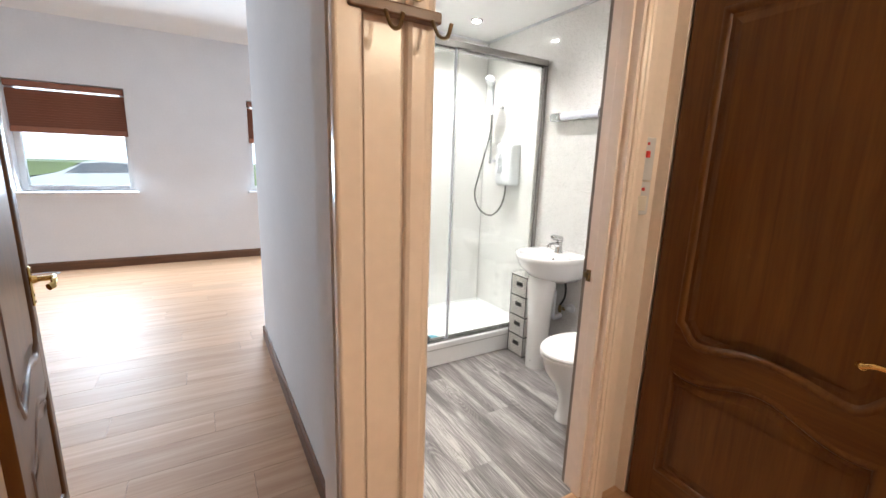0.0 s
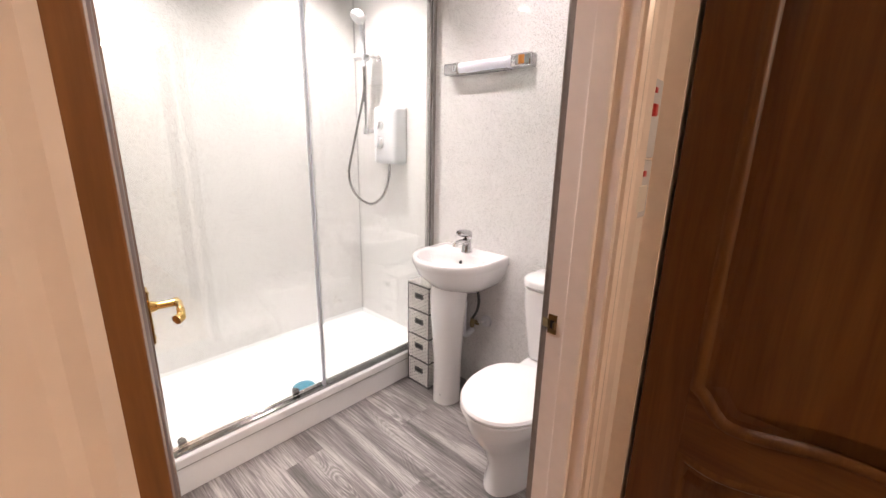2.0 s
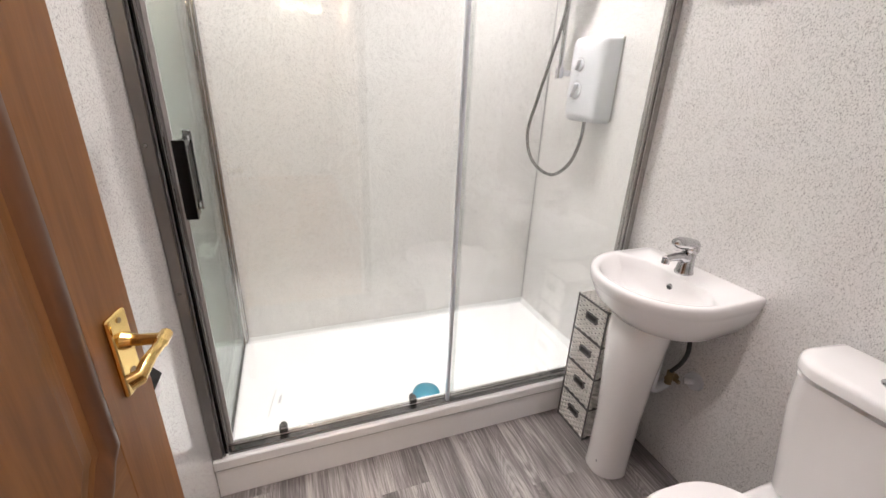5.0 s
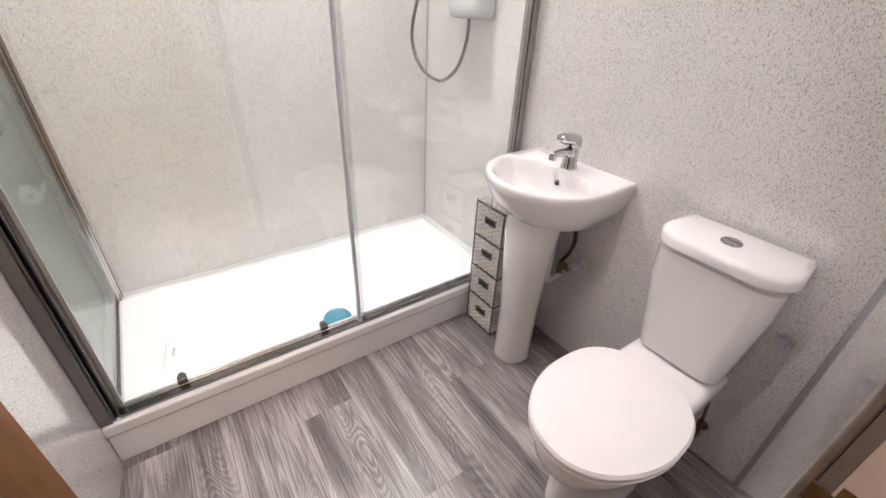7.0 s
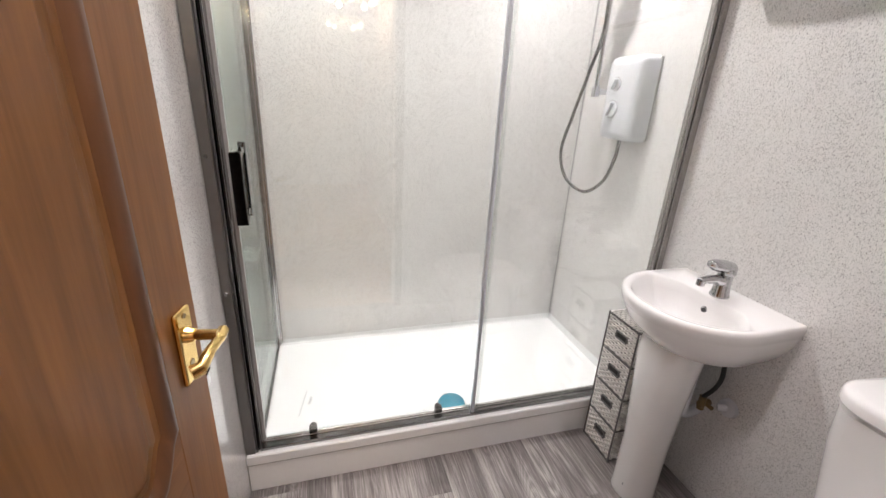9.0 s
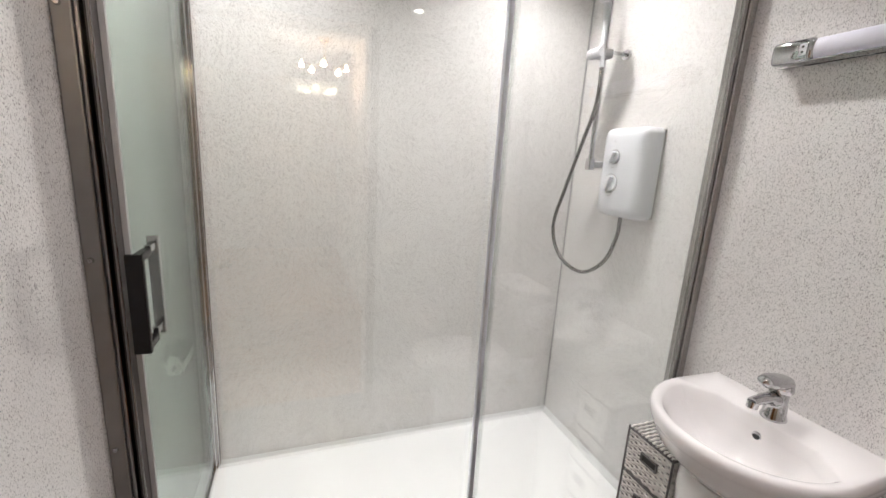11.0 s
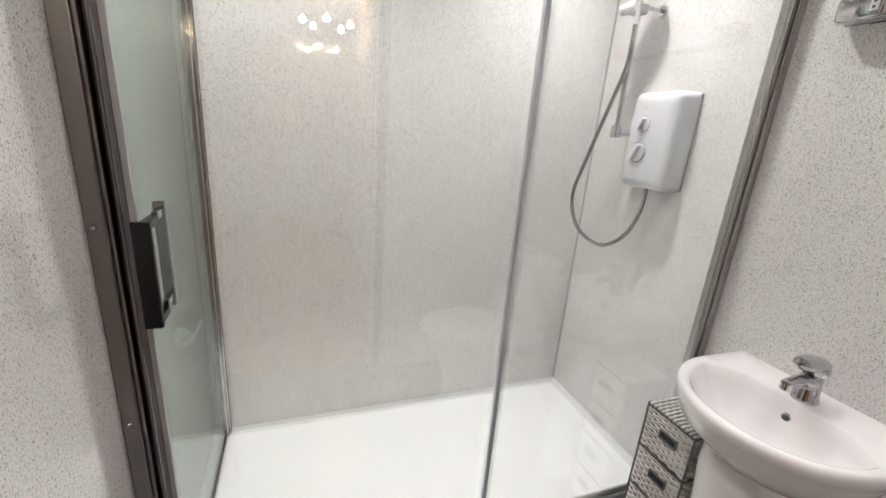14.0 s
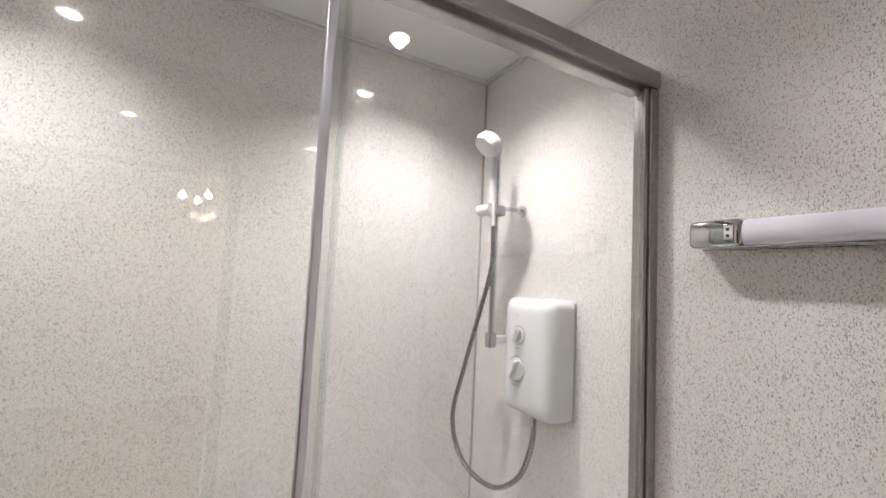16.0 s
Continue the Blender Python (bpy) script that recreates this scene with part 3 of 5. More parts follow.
def panelled_door(name, m, w, h, mat, mat_h, label, hy, hz, handle_label, zr=0.705, st=0.100):
    """A two-panel door leaf with a wavy lock rail; it stands along y, its face at x = 0."""
    door = thing(name, (0, 0, 0), label, "door")
    door.matrix_basis = m
    t = 0.036
    ya, yb = st, w - st
    part("core", boxes((-0.026, -0.010, st * 0.6, w - st * 0.6, 0.05, h - 0.05)), mat, door)
    for a, b in ((0, st), (w - st, w)):
        part("stile", boxes((-t, 0, a, b, 0.004, h), bevel=0.002), mat, door)
    part("top_rail", boxes((-t, -0.0005, ya, yb, h - 0.11, h - 0.001)), mat_h, door)
    part("bottom_rail", boxes((-t, -0.0005, ya, yb, 0.005, 0.2)), mat_h, door)
    up = arch(ya, yb, zr + 0.035, 0.038, 0.075)
    low = arch(ya, yb, zr - 0.075, 0.060, 0.012)
    part("lock_rail", prism(bmesh.new(), up + low[::-1], -t, -0.0005, "yzx"), mat_h, door)
    for edge in (up + [(yb, h - 0.11), (ya, h - 0.11)], [(ya, 0.2), (yb, 0.2)] + low[::-1]):
        mould = bmesh.new()
        rings = []
        for d, x in ((-0.006, -0.003), (0.004, 0.003), (0.013, 0.0035), (0.021, -0.004), (0.026, -0.011)):
            rings.append([(x, u, v) for u, v in shrink(edge, d)])
        loft(mould, rings, False)
        part("moulding", mould, M_MOULD if mat is M_DOOR else mat, door, "", 50)
        field = bmesh.new()
        rings = [[(x, u, v) for u, v in shrink(edge, d)] for d, x in ((0.034, -0.011), (0.062, -0.003))]
        loft(field, rings, True)
        part("panel", field, mat, door)
    # lever handle on its back plate
    hd = bmesh.new()
    box(hd, 0, 0.008, hy - 0.022, hy + 0.022, hz - 0.063, hz + 0.063, 0.004)
    plate = part("handle_plate", hd, M_BRASS, door, handle_label)
    hd = bmesh.new()
    rod(hd, (0.007, hy, hz + 0.02), (0.020, hy, hz + 0.02), 0.014, 0.010)
    rod(hd, (0.018, hy, hz + 0.02), (0.056, hy, hz + 0.02), 0.0085)
    tube(hd, curve_points([(0.056, hy + 0.012, hz + 0.02), (0.060, hy - 0.02, hz + 0.021), (0.060, hy - 0.05, hz + 0.020), (0.058, hy - 0.074, hz + 0.010)], 6), [0.009] * 6 + [0.0075] * 6 + [0.0085] * 7)
    rod(hd, (0.060, hy - 0.070, hz + 0.011), (0.048, hy - 0.080, hz + 0.008), 0.010, 0.011)
    part("lever", hd, M_BRASS, plate, "polished brass lever", 40)
    for dz in (-0.053, 0.053):
        part("screw", rod(bmesh.new(), (0.007, hy, hz + dz), (0.0095, hy, hz + dz), 0.004), M_OLDBRASS, plate)
    part("keyhole", rod(bmesh.new(), (0.007, hy, hz - 0.03), (0.009, hy, hz - 0.03), 0.006), M_OLDBRASS, plate)
    return door


panelled_door("bathroom_door", Matrix.Translation((0.542, 1.120, 0)) @ Matrix.Rotation(radians(-9.6), 4, "Z"), 0.69, 1.975, M_DOOR, M_DOORH,
              "open oak veneered panel door with a brass lever handle", 0.640, 0.975, "polished brass back plate", 0.755, 0.106)
panelled_door("hall_cupboard_door", Matrix.Translation((HXR + 0.006, 0.945, 0)) @ Matrix.Rotation(math.pi - radians(4), 4, "Z"), 0.79, 2.0, M_HALLDOOR, M_HALLDOORH,
              "closed dark brown panel door in the hall", 0.69, 0.90, "polished brass back plate", 0.715)
panelled_door("living_room_door", Matrix.Translation((LX0 + 0.045, 1.135, 0)) @ Matrix.Rotation(radians(11), 4, "Z"), 0.74, 1.98, M_HALLDOOR, M_HALLDOORH,
              "open dark brown panel door to the living room", 0.68, 0.95, "polished brass back plate")

# strike plate in the bathroom door lining
sp = thing("strike_plate", (OX1 + 0.001, 1.106, 0.960), "small worn brass strike plate on the door lining", "strike plate")
part("plate", boxes((-0.002, 0.0005, -0.011, 0.011, -0.024, 0.024), bevel=0.0008), M_OLDBRASS, sp)
bm = boxes((-0.004, -0.001, 0.008, 0.026, -0.011, 0.011), bevel=0.001)
bmesh.ops.rotate(bm, cent=(-0.002, 0.012, 0), matrix=Matrix.Rotation(radians(-18), 3, "Z"), verts=bm.verts)
part("lip", bm, M_OLDBRASS, sp, "bent brass lip")
for z in (-0.018, 0.018):
    part("screw", rod(bmesh.new(), (-0.0015, 0.0, z), (-0.0035, 0.0, z), 0.0032, n=12), M_OLDBRASS, sp)
part("latch_hole", boxes((-0.0026, -0.001, -0.005, 0.005, -0.010, 0.010)), M_BLACK, sp, "dark latch hole")
part("keep", boxes((-0.014, -0.001, -0.011, -0.006, -0.010, 0.010), bevel=0.002), M_OLDBRASS, sp)

# ---- hall ----
sw = thing("shower_isolator_switch", (1.382, YH, 1.353), "white isolator switch plates with red rocker on the hall wall", "switch")
part("plate", boxes((-0.043, 0.043, -0.018, 0, -0.015, 0.137), bevel=0.004), M_PLASTIC, sw)
part("lower_plate", boxes((-0.043, 0.043, -0.018, 0, -0.140, -0.019), bevel=0.004), M_PLASTIC, sw)
part("rocker", boxes((-0.010, 0.010, -0.024, -0.016, 0.066, 0.090), bevel=0.003), M_RED, sw, "red rocker switch")
part("neon", boxes((-0.006, 0.006, -0.020, -0.016, 0.110, 0.120), bevel=0.001), M_RED, sw, "small red neon window")
part("fuse_holder", boxes((-0.008, 0.008, -0.020, -0.016, -0.052, -0.040), bevel=0.001), M_RED, sw, "small red indicator")
part("cover", boxes((-0.025, 0.025, -0.021, -0.016, -0.125, -0.07), bevel=0.002), M_PLASTIC2, sw)

ls = thing("light_switch", (PX, 1.31, 1.33), "white light switch plates on the passage wall", "switch")
part("plate", boxes((-0.010, 0, -0.043, 0.043, -0.09, -0.005), bevel=0.003), M_PLASTIC, ls)
part("upper_plate", boxes((-0.010, 0, -0.043, 0.043, 0.005, 0.09), bevel=0.003), M_PLASTIC, ls)
part("rocker", boxes((-0.016, -0.008, -0.012, 0.012, -0.06, -0.03), bevel=0.002), M_PLASTIC2, ls)

rack = thing("coat_rack", (0.392, YH - 0.02, 1.70), "brown coat rack with curled iron hooks above the doorway side", "coat rack")
bm = bmesh.new()
box(bm, -0.11, 0.11, -0.03, 0, -0.014, 0.012, 0.004)
part("rail", bm, M_SKIRT, rack, "dark wooden rail")
for k, hx in enumerate((-0.06, 0.055)):
    bm = bmesh.new()
    pts = [(hx + 0.05 * math.cos(a) * (1 - 0.1 * a), -0.014, 0.055 + 0.045 * math.sin(a) * (1 - 0.1 * a)) for a in (i * 0.35 for i in range(18))]
    tube(bm, pts, 0.004, 6)
    part("scroll", bm, M_OLDBRASS, rack, "curled iron scroll", 60)
    bm = bmesh.new()
    tube(bm, curve_points([(hx + 0.03, -0.03, -0.01), (hx + 0.035, -0.05, -0.045), (hx + 0.04, -0.08, -0.055), (hx + 0.042, -0.095, -0.03)], 6), 0.0045, 6)
    part("hook", bm, M_OLDBRASS, rack, "", 60)

hl = thing("hall_ceiling_lamp", HALL_LAMP, "five-armed brass ceiling lamp with lit bulbs", "ceiling lamp")
part("rose", lathe(bmesh.new(), [(0.06, 0.0), (0.06, -0.012), (0.035, -0.03), (0.012, -0.04), (0.012, -0.18), (0.03, -0.2), (0.03, -0.23), (0.004, -0.25)]), M_BRASS, hl, "", 40)
for k in range(5):
    a = k * 2 * math.pi / 5 + 0.4
    bm = bmesh.new()
    c, s = math.cos(a), math.sin(a)
    tube(bm, curve_points([(0.02 * c, 0.02 * s, -0.21), (0.1 * c, 0.1 * s, -0.235), (0.17 * c, 0.17 * s, -0.22), (0.2 * c, 0.2 * s, -0.20)], 5), 0.005, 8)
    arm = part("arm", bm, M_BRASS, hl, "", 60)
    b = part("bulb", lathe(bmesh.new(), [(0.010, -0.205), (0.014, -0.22), (0.018, -0.232), (0.020, -0.245), (0.016, -0.257), (0.005, -0.263)], (0.2 * c, 0.2 * s, 0), 16), M_BULB, hl, "lit warm bulb", 60)
    b.visible_shadow = False

# ---- bathroom: lights ----
for i, (lx, ly) in enumerate(BATH_LIGHTS):
    if i == 0:
        first_light = thing("downlight", (lx, ly, CEIL), "lit recessed downlight with a chrome ring", "downlight", "bathroom ceiling downlights")
        part("ring", lathe(bmesh.new(), [(0.030, -0.002), (0.032, -0.006), (0.041, -0.006), (0.044, -0.001), (0.044, 0.0)], (0, 0, 0), 28), M_CHROME, first_light, "", 40)
        part("lens", lathe(bmesh.new(), [(0.030, -0.0065), (0.028, -0.009), (0.01, -0.0095)], (0, 0, 0), 24), M_SPOT, first_light, "glowing lens", 60)
    else:
        copy_thing(first_light, pose(lx, ly, CEIL))

# ---- toilet roll on the side wall ----
roll = thing("toilet_roll_holder", (0.543, 1.935, 0.745), "dark chrome toilet roll holder with white paper on the wall", "roll holder")
part("wall_plate", boxes((-0.004, 0.006, -0.03, 0.03, 0.005, 0.05), bevel=0.002), M_DARKCHROME, roll, "small chrome wall plate")
bm = prism(bmesh.new(), [(0.004, 0.030), (0.004, 0.038), (0.026, 0.048), (0.046, 0.042), (0.062, 0.020), (0.059, 0.018), (0.043, 0.038), (0.026, 0.043)], -0.058, 0.058, "xzy")
part("flap", bm, M_BLACKCHROME, roll, "dark chrome cover flap", 30)
part("spindle", rod(bmesh.new(), (0.034, -0.060, 0), (0.034, 0.060, 0), 0.006), M_DARKCHROME, roll, "", 40)
bm = lathe(bmesh.new(), [(0.016, -0.05), (0.026, -0.05), (0.028, -0.047), (0.028, 0.047), (0.026, 0.05), (0.016, 0.05)], (0, 0, 0), 36)
bmesh.ops.transform(bm, matrix=Matrix.Translation((0.034, 0, 0)) @ Matrix.Rotation(radians(90), 4, "X"), verts=bm.verts)
part("paper_roll", bm, M_PAPER, roll, "white paper roll", 40)

# ---- shower tray ----
TY = 2.312
tray = thing("shower_tray", ((XL + XR) / 2, TY, 0), "white raised shower tray with a panelled front", "shower tray")
ox = (XL + XR) / 2
hw = (XR - XL) / 2 - 0.007
TD = YB - TY
part("front_panel", boxes((-hw, hw, 0.006, 0.024, 0, 0.128), bevel=0.002), M_TRAY, tray, "white front panel")
bm = bmesh.new()
def ring(i, z):
    return [(-hw + i, i if i < 0.06 else i + 0.035, z), (hw - i, i if i < 0.06 else i + 0.035, z), (hw - i, TD - 0.003 - i, z), (-hw + i, TD - 0.003 - i, z)]
loft(bm, [ring(0.004, 0.122), ring(0.0, 0.126), ring(0.0, 0.160), ring(0.004, 0.165), [(-hw + 0.008, 0.086, 0.164), (hw - 0.008, 0.086, 0.164), (hw - 0.004, TD - 0.005, 0.142), (-hw + 0.004, TD - 0.005, 0.142)],
          [(-hw + 0.02, 0.096, 0.134), (hw - 0.02, 0.096, 0.134), (hw - 0.012, TD - 0.013, 0.132), (-hw + 0.012, TD - 0.013, 0.132)]])
part("basin", bm, M_TRAY, tray, "", 25)
bm = bmesh.new()
box(bm, -hw, hw, 0.004, 0.01, 0.118, 0.123)
part("joint", bm, M_GREYTRIM, tray)
bm = bmesh.new()
for i in range(9):
    box(bm, 0.734 - ox - 0.012 + 0.003 * i, 0.734 - ox - 0.006 + 0.003 * i, 0.20 + 0.017 * i, 0.207 + 0.017 * i, 0.1325, 0.1345)
for i in range(4):
    box(bm, 0.734 - ox + 0.024 + 0.002 * i, 0.734 - ox + 0.034 + 0.002 * i, 0.26 + 0.012 * i, 0.267 + 0.012 * i, 0.1325, 0.1345)
part("printed_marks", bm, M_LABEL, tray, "small grey printed marks")

waste = thing("waste_cover", (1.345, 2.445, 0.134), "round teal plastic waste cover lying in the shower tray", "waste cover")
part("cap", lathe(bmesh.new(), [(0.056, 0.0), (0.058, 0.006), (0.055, 0.014), (0.045, 0.021), (0.02, 0.026), (0.004, 0.027)], (0, 0, 0), 32), M_TEAL, waste, "", 40)

# ---- shower enclosure ----
GY = 2.353
enc = thing("shower_enclosure", (ox, GY, 0.165), "chrome framed sliding glass shower screen on the tray", "shower screen")
L, R = XL + 0.007 - ox, XR - 0.007 - ox
H = 1.905
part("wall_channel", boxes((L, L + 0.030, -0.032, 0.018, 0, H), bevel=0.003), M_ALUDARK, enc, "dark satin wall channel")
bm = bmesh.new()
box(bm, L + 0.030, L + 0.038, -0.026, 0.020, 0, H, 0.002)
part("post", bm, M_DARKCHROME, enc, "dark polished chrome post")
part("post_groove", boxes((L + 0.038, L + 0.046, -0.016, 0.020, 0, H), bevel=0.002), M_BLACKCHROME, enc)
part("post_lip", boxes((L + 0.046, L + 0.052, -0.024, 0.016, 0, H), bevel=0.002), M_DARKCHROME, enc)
part("wall_channel", boxes((R - 0.028, R, -0.030, 0.018, 0, H), bevel=0.003), M_ALU, enc, "satin grey wall channel")
bm = bmesh.new()
box(bm, R - 0.042, R - 0.028, -0.024, -0.004, 0, H, 0.003)
part("post", bm, M_ALU, enc, "slim satin grey post")
bm = bmesh.new()
box(bm, L + 0.001, R - 0.001, -0.036, 0.026, H, H + 0.042, 0.005)
box(bm, L + 0.04, R - 0.04, -0.014, 0.018, H - 0.012, H, 0.002)
part("top_rail", bm, M_ALU, enc, "satin grey header rail")
bm = bmesh.new()
box(bm, L + 0.05, R - 0.03, -0.024, 0.004, 0.0, 0.014, 0.003)
# sill front in darker metal: the dark it reflects is put into its colour
rail = part("bottom_rail", bm, M_DARKCHROME, enc, "polished sill rail with its dark reflection in the colour")
bm = bmesh.new()
box(bm, L + 0.05, R - 0.03, 0.004, 0.020, 0.0, 0.016, 0.002)
box(bm, L + 0.05, R - 0.03, 0.006, 0.016, 0.016, 0.024, 0.002)
part("track", bm, M_SILL, rail, "bright chrome door track")
part("side_pane", boxes((L + 0.040, L + 0.046, 0.022, YB - GY - 0.012, 0.004, H)), M_SIDEGLASS, enc, "clear greenish glass side panel")
bm = bmesh.new()
box(bm, L + 0.022, L + 0.060, YB - GY - 0.022, YB - GY - 0.001, -0.02, H, 0.003)
box(bm, L + 0.030, L + 0.052, YB - GY - 0.046, YB - GY - 0.022, -0.02, H, 0.003)
part("side_channel", bm, M_CHROME, enc, "polished chrome channel on the back wall")
part("side_channel_groove", boxes((L + 0.0598, L + 0.0612, YB - GY - 0.016, YB - GY - 0.009, -0.01, H - 0.01)), M_BLACKCHROME, enc)
part("side_sill", boxes((L + 0.034, L + 0.052, 0.02, YB - GY - 0.02, -0.022, 0.004), bevel=0.002), M_CHROME, enc)
SX = 1.398 - ox
part("fixed_pane", boxes((SX, R - 0.045, -0.016, -0.010, 0.016, H - 0.002)), M_GLASS, enc, "clear fixed glass pane")
bm = bmesh.new()
box(bm, SX - 0.007, SX + 0.007, -0.021, -0.005, 0.014, H - 0.002, 0.003)
part("edge_profile", bm, M_EDGE, enc, "slim grey edge profile")
slide = part("sliding_pane", boxes((L + 0.056, SX + 0.03, 0.007, 0.013, 0.020, H - 0.004)), M_GLASS, enc, "clear sliding glass door")
part("edge_seal", boxes((SX + 0.024, SX + 0.034, 0.003, 0.012, 0.02, H - 0.004), bevel=0.001), M_PANE, slide, "clear plastic seal")
part("edge_seal", boxes((L + 0.052, L + 0.062, 0.005, 0.015, 0.02, H - 0.004), bevel=0.001), M_GREYTRIM, slide, "grey seal")
HX = 0.652 - ox
bm = bmesh.new()
box(bm, HX - 0.012, HX + 0.010, 0.046, 0.058, 0.835, 1.05, 0.003)
for z in (0.855, 1.03):
    box(bm, HX - 0.006, HX + 0.006, 0.013, 0.048, z - 0.008, z + 0.008, 0.002)
part("inner_handle", bm, M_CHROME, slide, "chrome bar on the inside")
bm = bmesh.new()
box(bm, HX - 0.016, HX + 0.013, -0.062, -0.050, 0.838, 1.035, 0.002)
for z in (0.845, 1.025):
    box(bm, HX - 0.008, HX + 0.008, -0.052, 0.007, z - 0.008, z + 0.008, 0.002)
part("handle", bm, M_BLACKCHROME, slide, "flat dark chrome bar handle")
for rx in (0.786, 1.262):
    bm = bmesh.new()
    box(bm, rx - ox - 0.014, rx - ox + 0.014, 0.000, 0.026, 0.018, 0.042, 0.003)
    rod(bm, (rx - ox, 0.020, 0.034), (rx - ox, 0.032, 0.034), 0.010)
    part("roller", bm, M_DARKCHROME, slide, "small chrome roller block")
for z in (0.62, 1.02, 1.45):
    part("screw_cap", rod(bmesh.new(), (L + 0.012, -0.031, z), (L + 0.012, -0.036, z), 0.006, 0.004), M_CHROME, enc)

# ---- electric shower ----
W = XR - 0.006
unit = thing("electric_shower", (W, 2.665, 1.393), "white electric shower unit on the wall panel", "electric shower")


def rounded(y0, y1, z0, z1, r, n=5):
    out = []
    for cy, cz, a0 in ((y1 - r, z1 - r, 0), (y0 + r, z1 - r, 90), (y0 + r, z0 + r, 180), (y1 - r, z0 + r, 270)):
        out += [(cy + r * math.cos(radians(a0 + 90 * k / n)), cz + r * math.sin(radians(a0 + 90 * k / n))) for k in range(n + 1)]
    return out


bm = bmesh.new()
for_rings = ((0.0, 0.0), (-0.060, 0.001), (-0.078, 0.006), (-0.088, 0.016), (-0.092, 0.035))
loft(bm, [[(x, u, v) for u, v in rounded(-0.105 + d, 0.105 - d, -0.167 + d, 0.167 - d, 0.026)] for x, d in for_rings])
part("case", bm, M_PLASTIC, unit, "", 35)
part("back_plate", boxes((-0.006, 0, -0.1065, 0.1065, -0.16, 0.16)), M_GREYTRIM, unit)
for ky, kz, r in ((0.026, 0.058, 0.025), (0.030, -0.040, 0.034)):
    bm = bmesh.new()
    rod(bm, (-0.088, ky, kz), (-0.098, ky, kz), r, r * 0.94, 28)
    k = part("dial", bm, M_PLASTIC, unit, "round control dial", 40)
    part("dial_ring", rod(bmesh.new(), (-0.088, ky, kz), (-0.0935, ky, kz), r + 0.003, n=28), M_LABEL, k, "thin grey ring")
    bm = bmesh.new()
    box(bm, -0.114, -0.097, ky - 0.006, ky + 0.006, kz - r * 0.85, kz + r * 0.85, 0.004)
    bmesh.ops.rotate(bm, cent=(0, ky, kz), matrix=Matrix.Rotation(radians(25), 3, "X"), verts=bm.verts)
    part("grip", bm, M_PLASTIC, k)
for y0, y1, z0, z1 in ((0.012, 0.048, -0.079, -0.075), (0.018, 0.042, -0.088, -0.085), (0.022, 0.040, 0.018, 0.021), (0.030, 0.036, 0.112, 0.118)):
    part("printed_bar", boxes((-0.0925, -0.0910, y0, y1, z0, z1)), M_LABEL, unit, "small grey print")

RY = 2.80
riser = thing("shower_riser", (W, RY, 1.40), "chrome shower rail with white handset and steel hose", "shower rail")
bm = bmesh.new()
rod(bm, (-0.112, 0, 0.0), (-0.112, 0, 0.66), 0.010, n=16)
part("pole", bm, M_CHROME, riser, "", 40)
for z in (0.02, 0.44):
    bm = bmesh.new()
    if z < 0.1:
        box(bm, -0.106, 0, -0.008, 0.008, z - 0.011, z + 0.013, 0.003)
    else:
        rod(bm, (-0.112, 0, z), (0, 0, z), 0.007, n=12)
    rod(bm, (-0.012, 0, z), (0, 0, z), 0.018, n=20)
    if z < 0.1:
        part("clamp", boxes((-0.126, -0.100, -0.014, 0.014, z - 0.022, z + 0.022), bevel=0.003), M_CHROME, riser, "chrome clamp")
    part("bracket", bm, M_PLASTIC if z < 0.1 else M_CHROME, riser, "white plastic bracket" if z < 0.1 else "chrome bracket")
bm = bmesh.new()
box(bm, -0.140, -0.090, -0.028, 0.024, 0.410, 0.445, 0.010, 3)
rod(bm, (-0.150, -0.035, 0.428), (-0.150, 0.035, 0.428), 0.018)
part("slider", bm, M_PLASTIC, riser, "white plastic handset holder", 40)
bm = bmesh.new()
tube(bm, curve_points([(-0.140, -0.028, 0.375), (-0.146, -0.030, 0.45), (-0.152, -0.035, 0.54), (-0.160, -0.040, 0.60)], 7), [0.0095] * 7 + [0.0115] * 7 + [0.014] * 8, 12)
part("handset_grip", bm, M_PLASTIC, riser, "", 60)
bm = lathe(bmesh.new(), [(0.030, -0.030), (0.040, -0.027), (0.044, -0.012), (0.040, 0.006), (0.026, 0.018), (0.008, 0.022)], (0, 0, 0), 28)
bmesh.ops.transform(bm, matrix=Matrix.Translation((-0.172, -0.042, 0.628)) @ Matrix.Rotation(radians(42), 4, "Y") @ Matrix.Rotation(radians(8), 4, "X"), verts=bm.verts)
head = part("shower_head", bm, M_PLASTIC, riser, "round white spray head", 40)
bm = bmesh.new()
hose = curve_points([(-0.140, -0.028, 0.375), (-0.128, -0.010, 0.25), (-0.132, 0.040, 0.10), (-0.145, 0.095, -0.08), (-0.160, 0.130, -0.25), (-0.140, 0.090, -0.375), (-0.085, 0.005, -0.430), (-0.066, -0.095, -0.365), (-0.056, -0.138, -0.26), (-0.050, -0.140, -0.170)], 22)
rad = [0.0088 if i % 2 else 0.0070 for i in range(len(hose))]
tube(bm, hose, rad, 10)
part("hose", bm, M_HOSE, riser, "ribbed steel hose")

# ---- wall light with shaver socket ----
lamp = thing("wall_light", (W, 1.971, 1.715), "long wall light with opal diffuser and chrome ends, switched off", "wall light")


def d_profile(depth, h, n=8):
    """A bar section that is flat at the wall and rounded in front."""
    return [(0, -h), (-depth * 0.75, -h)] + [(-depth * 0.75 - depth * 0.25 * math.sin(math.pi * k / n), -h * math.cos(math.pi * k / n)) for k in range(1, n)] + [(-depth * 0.75, h), (0, h)]


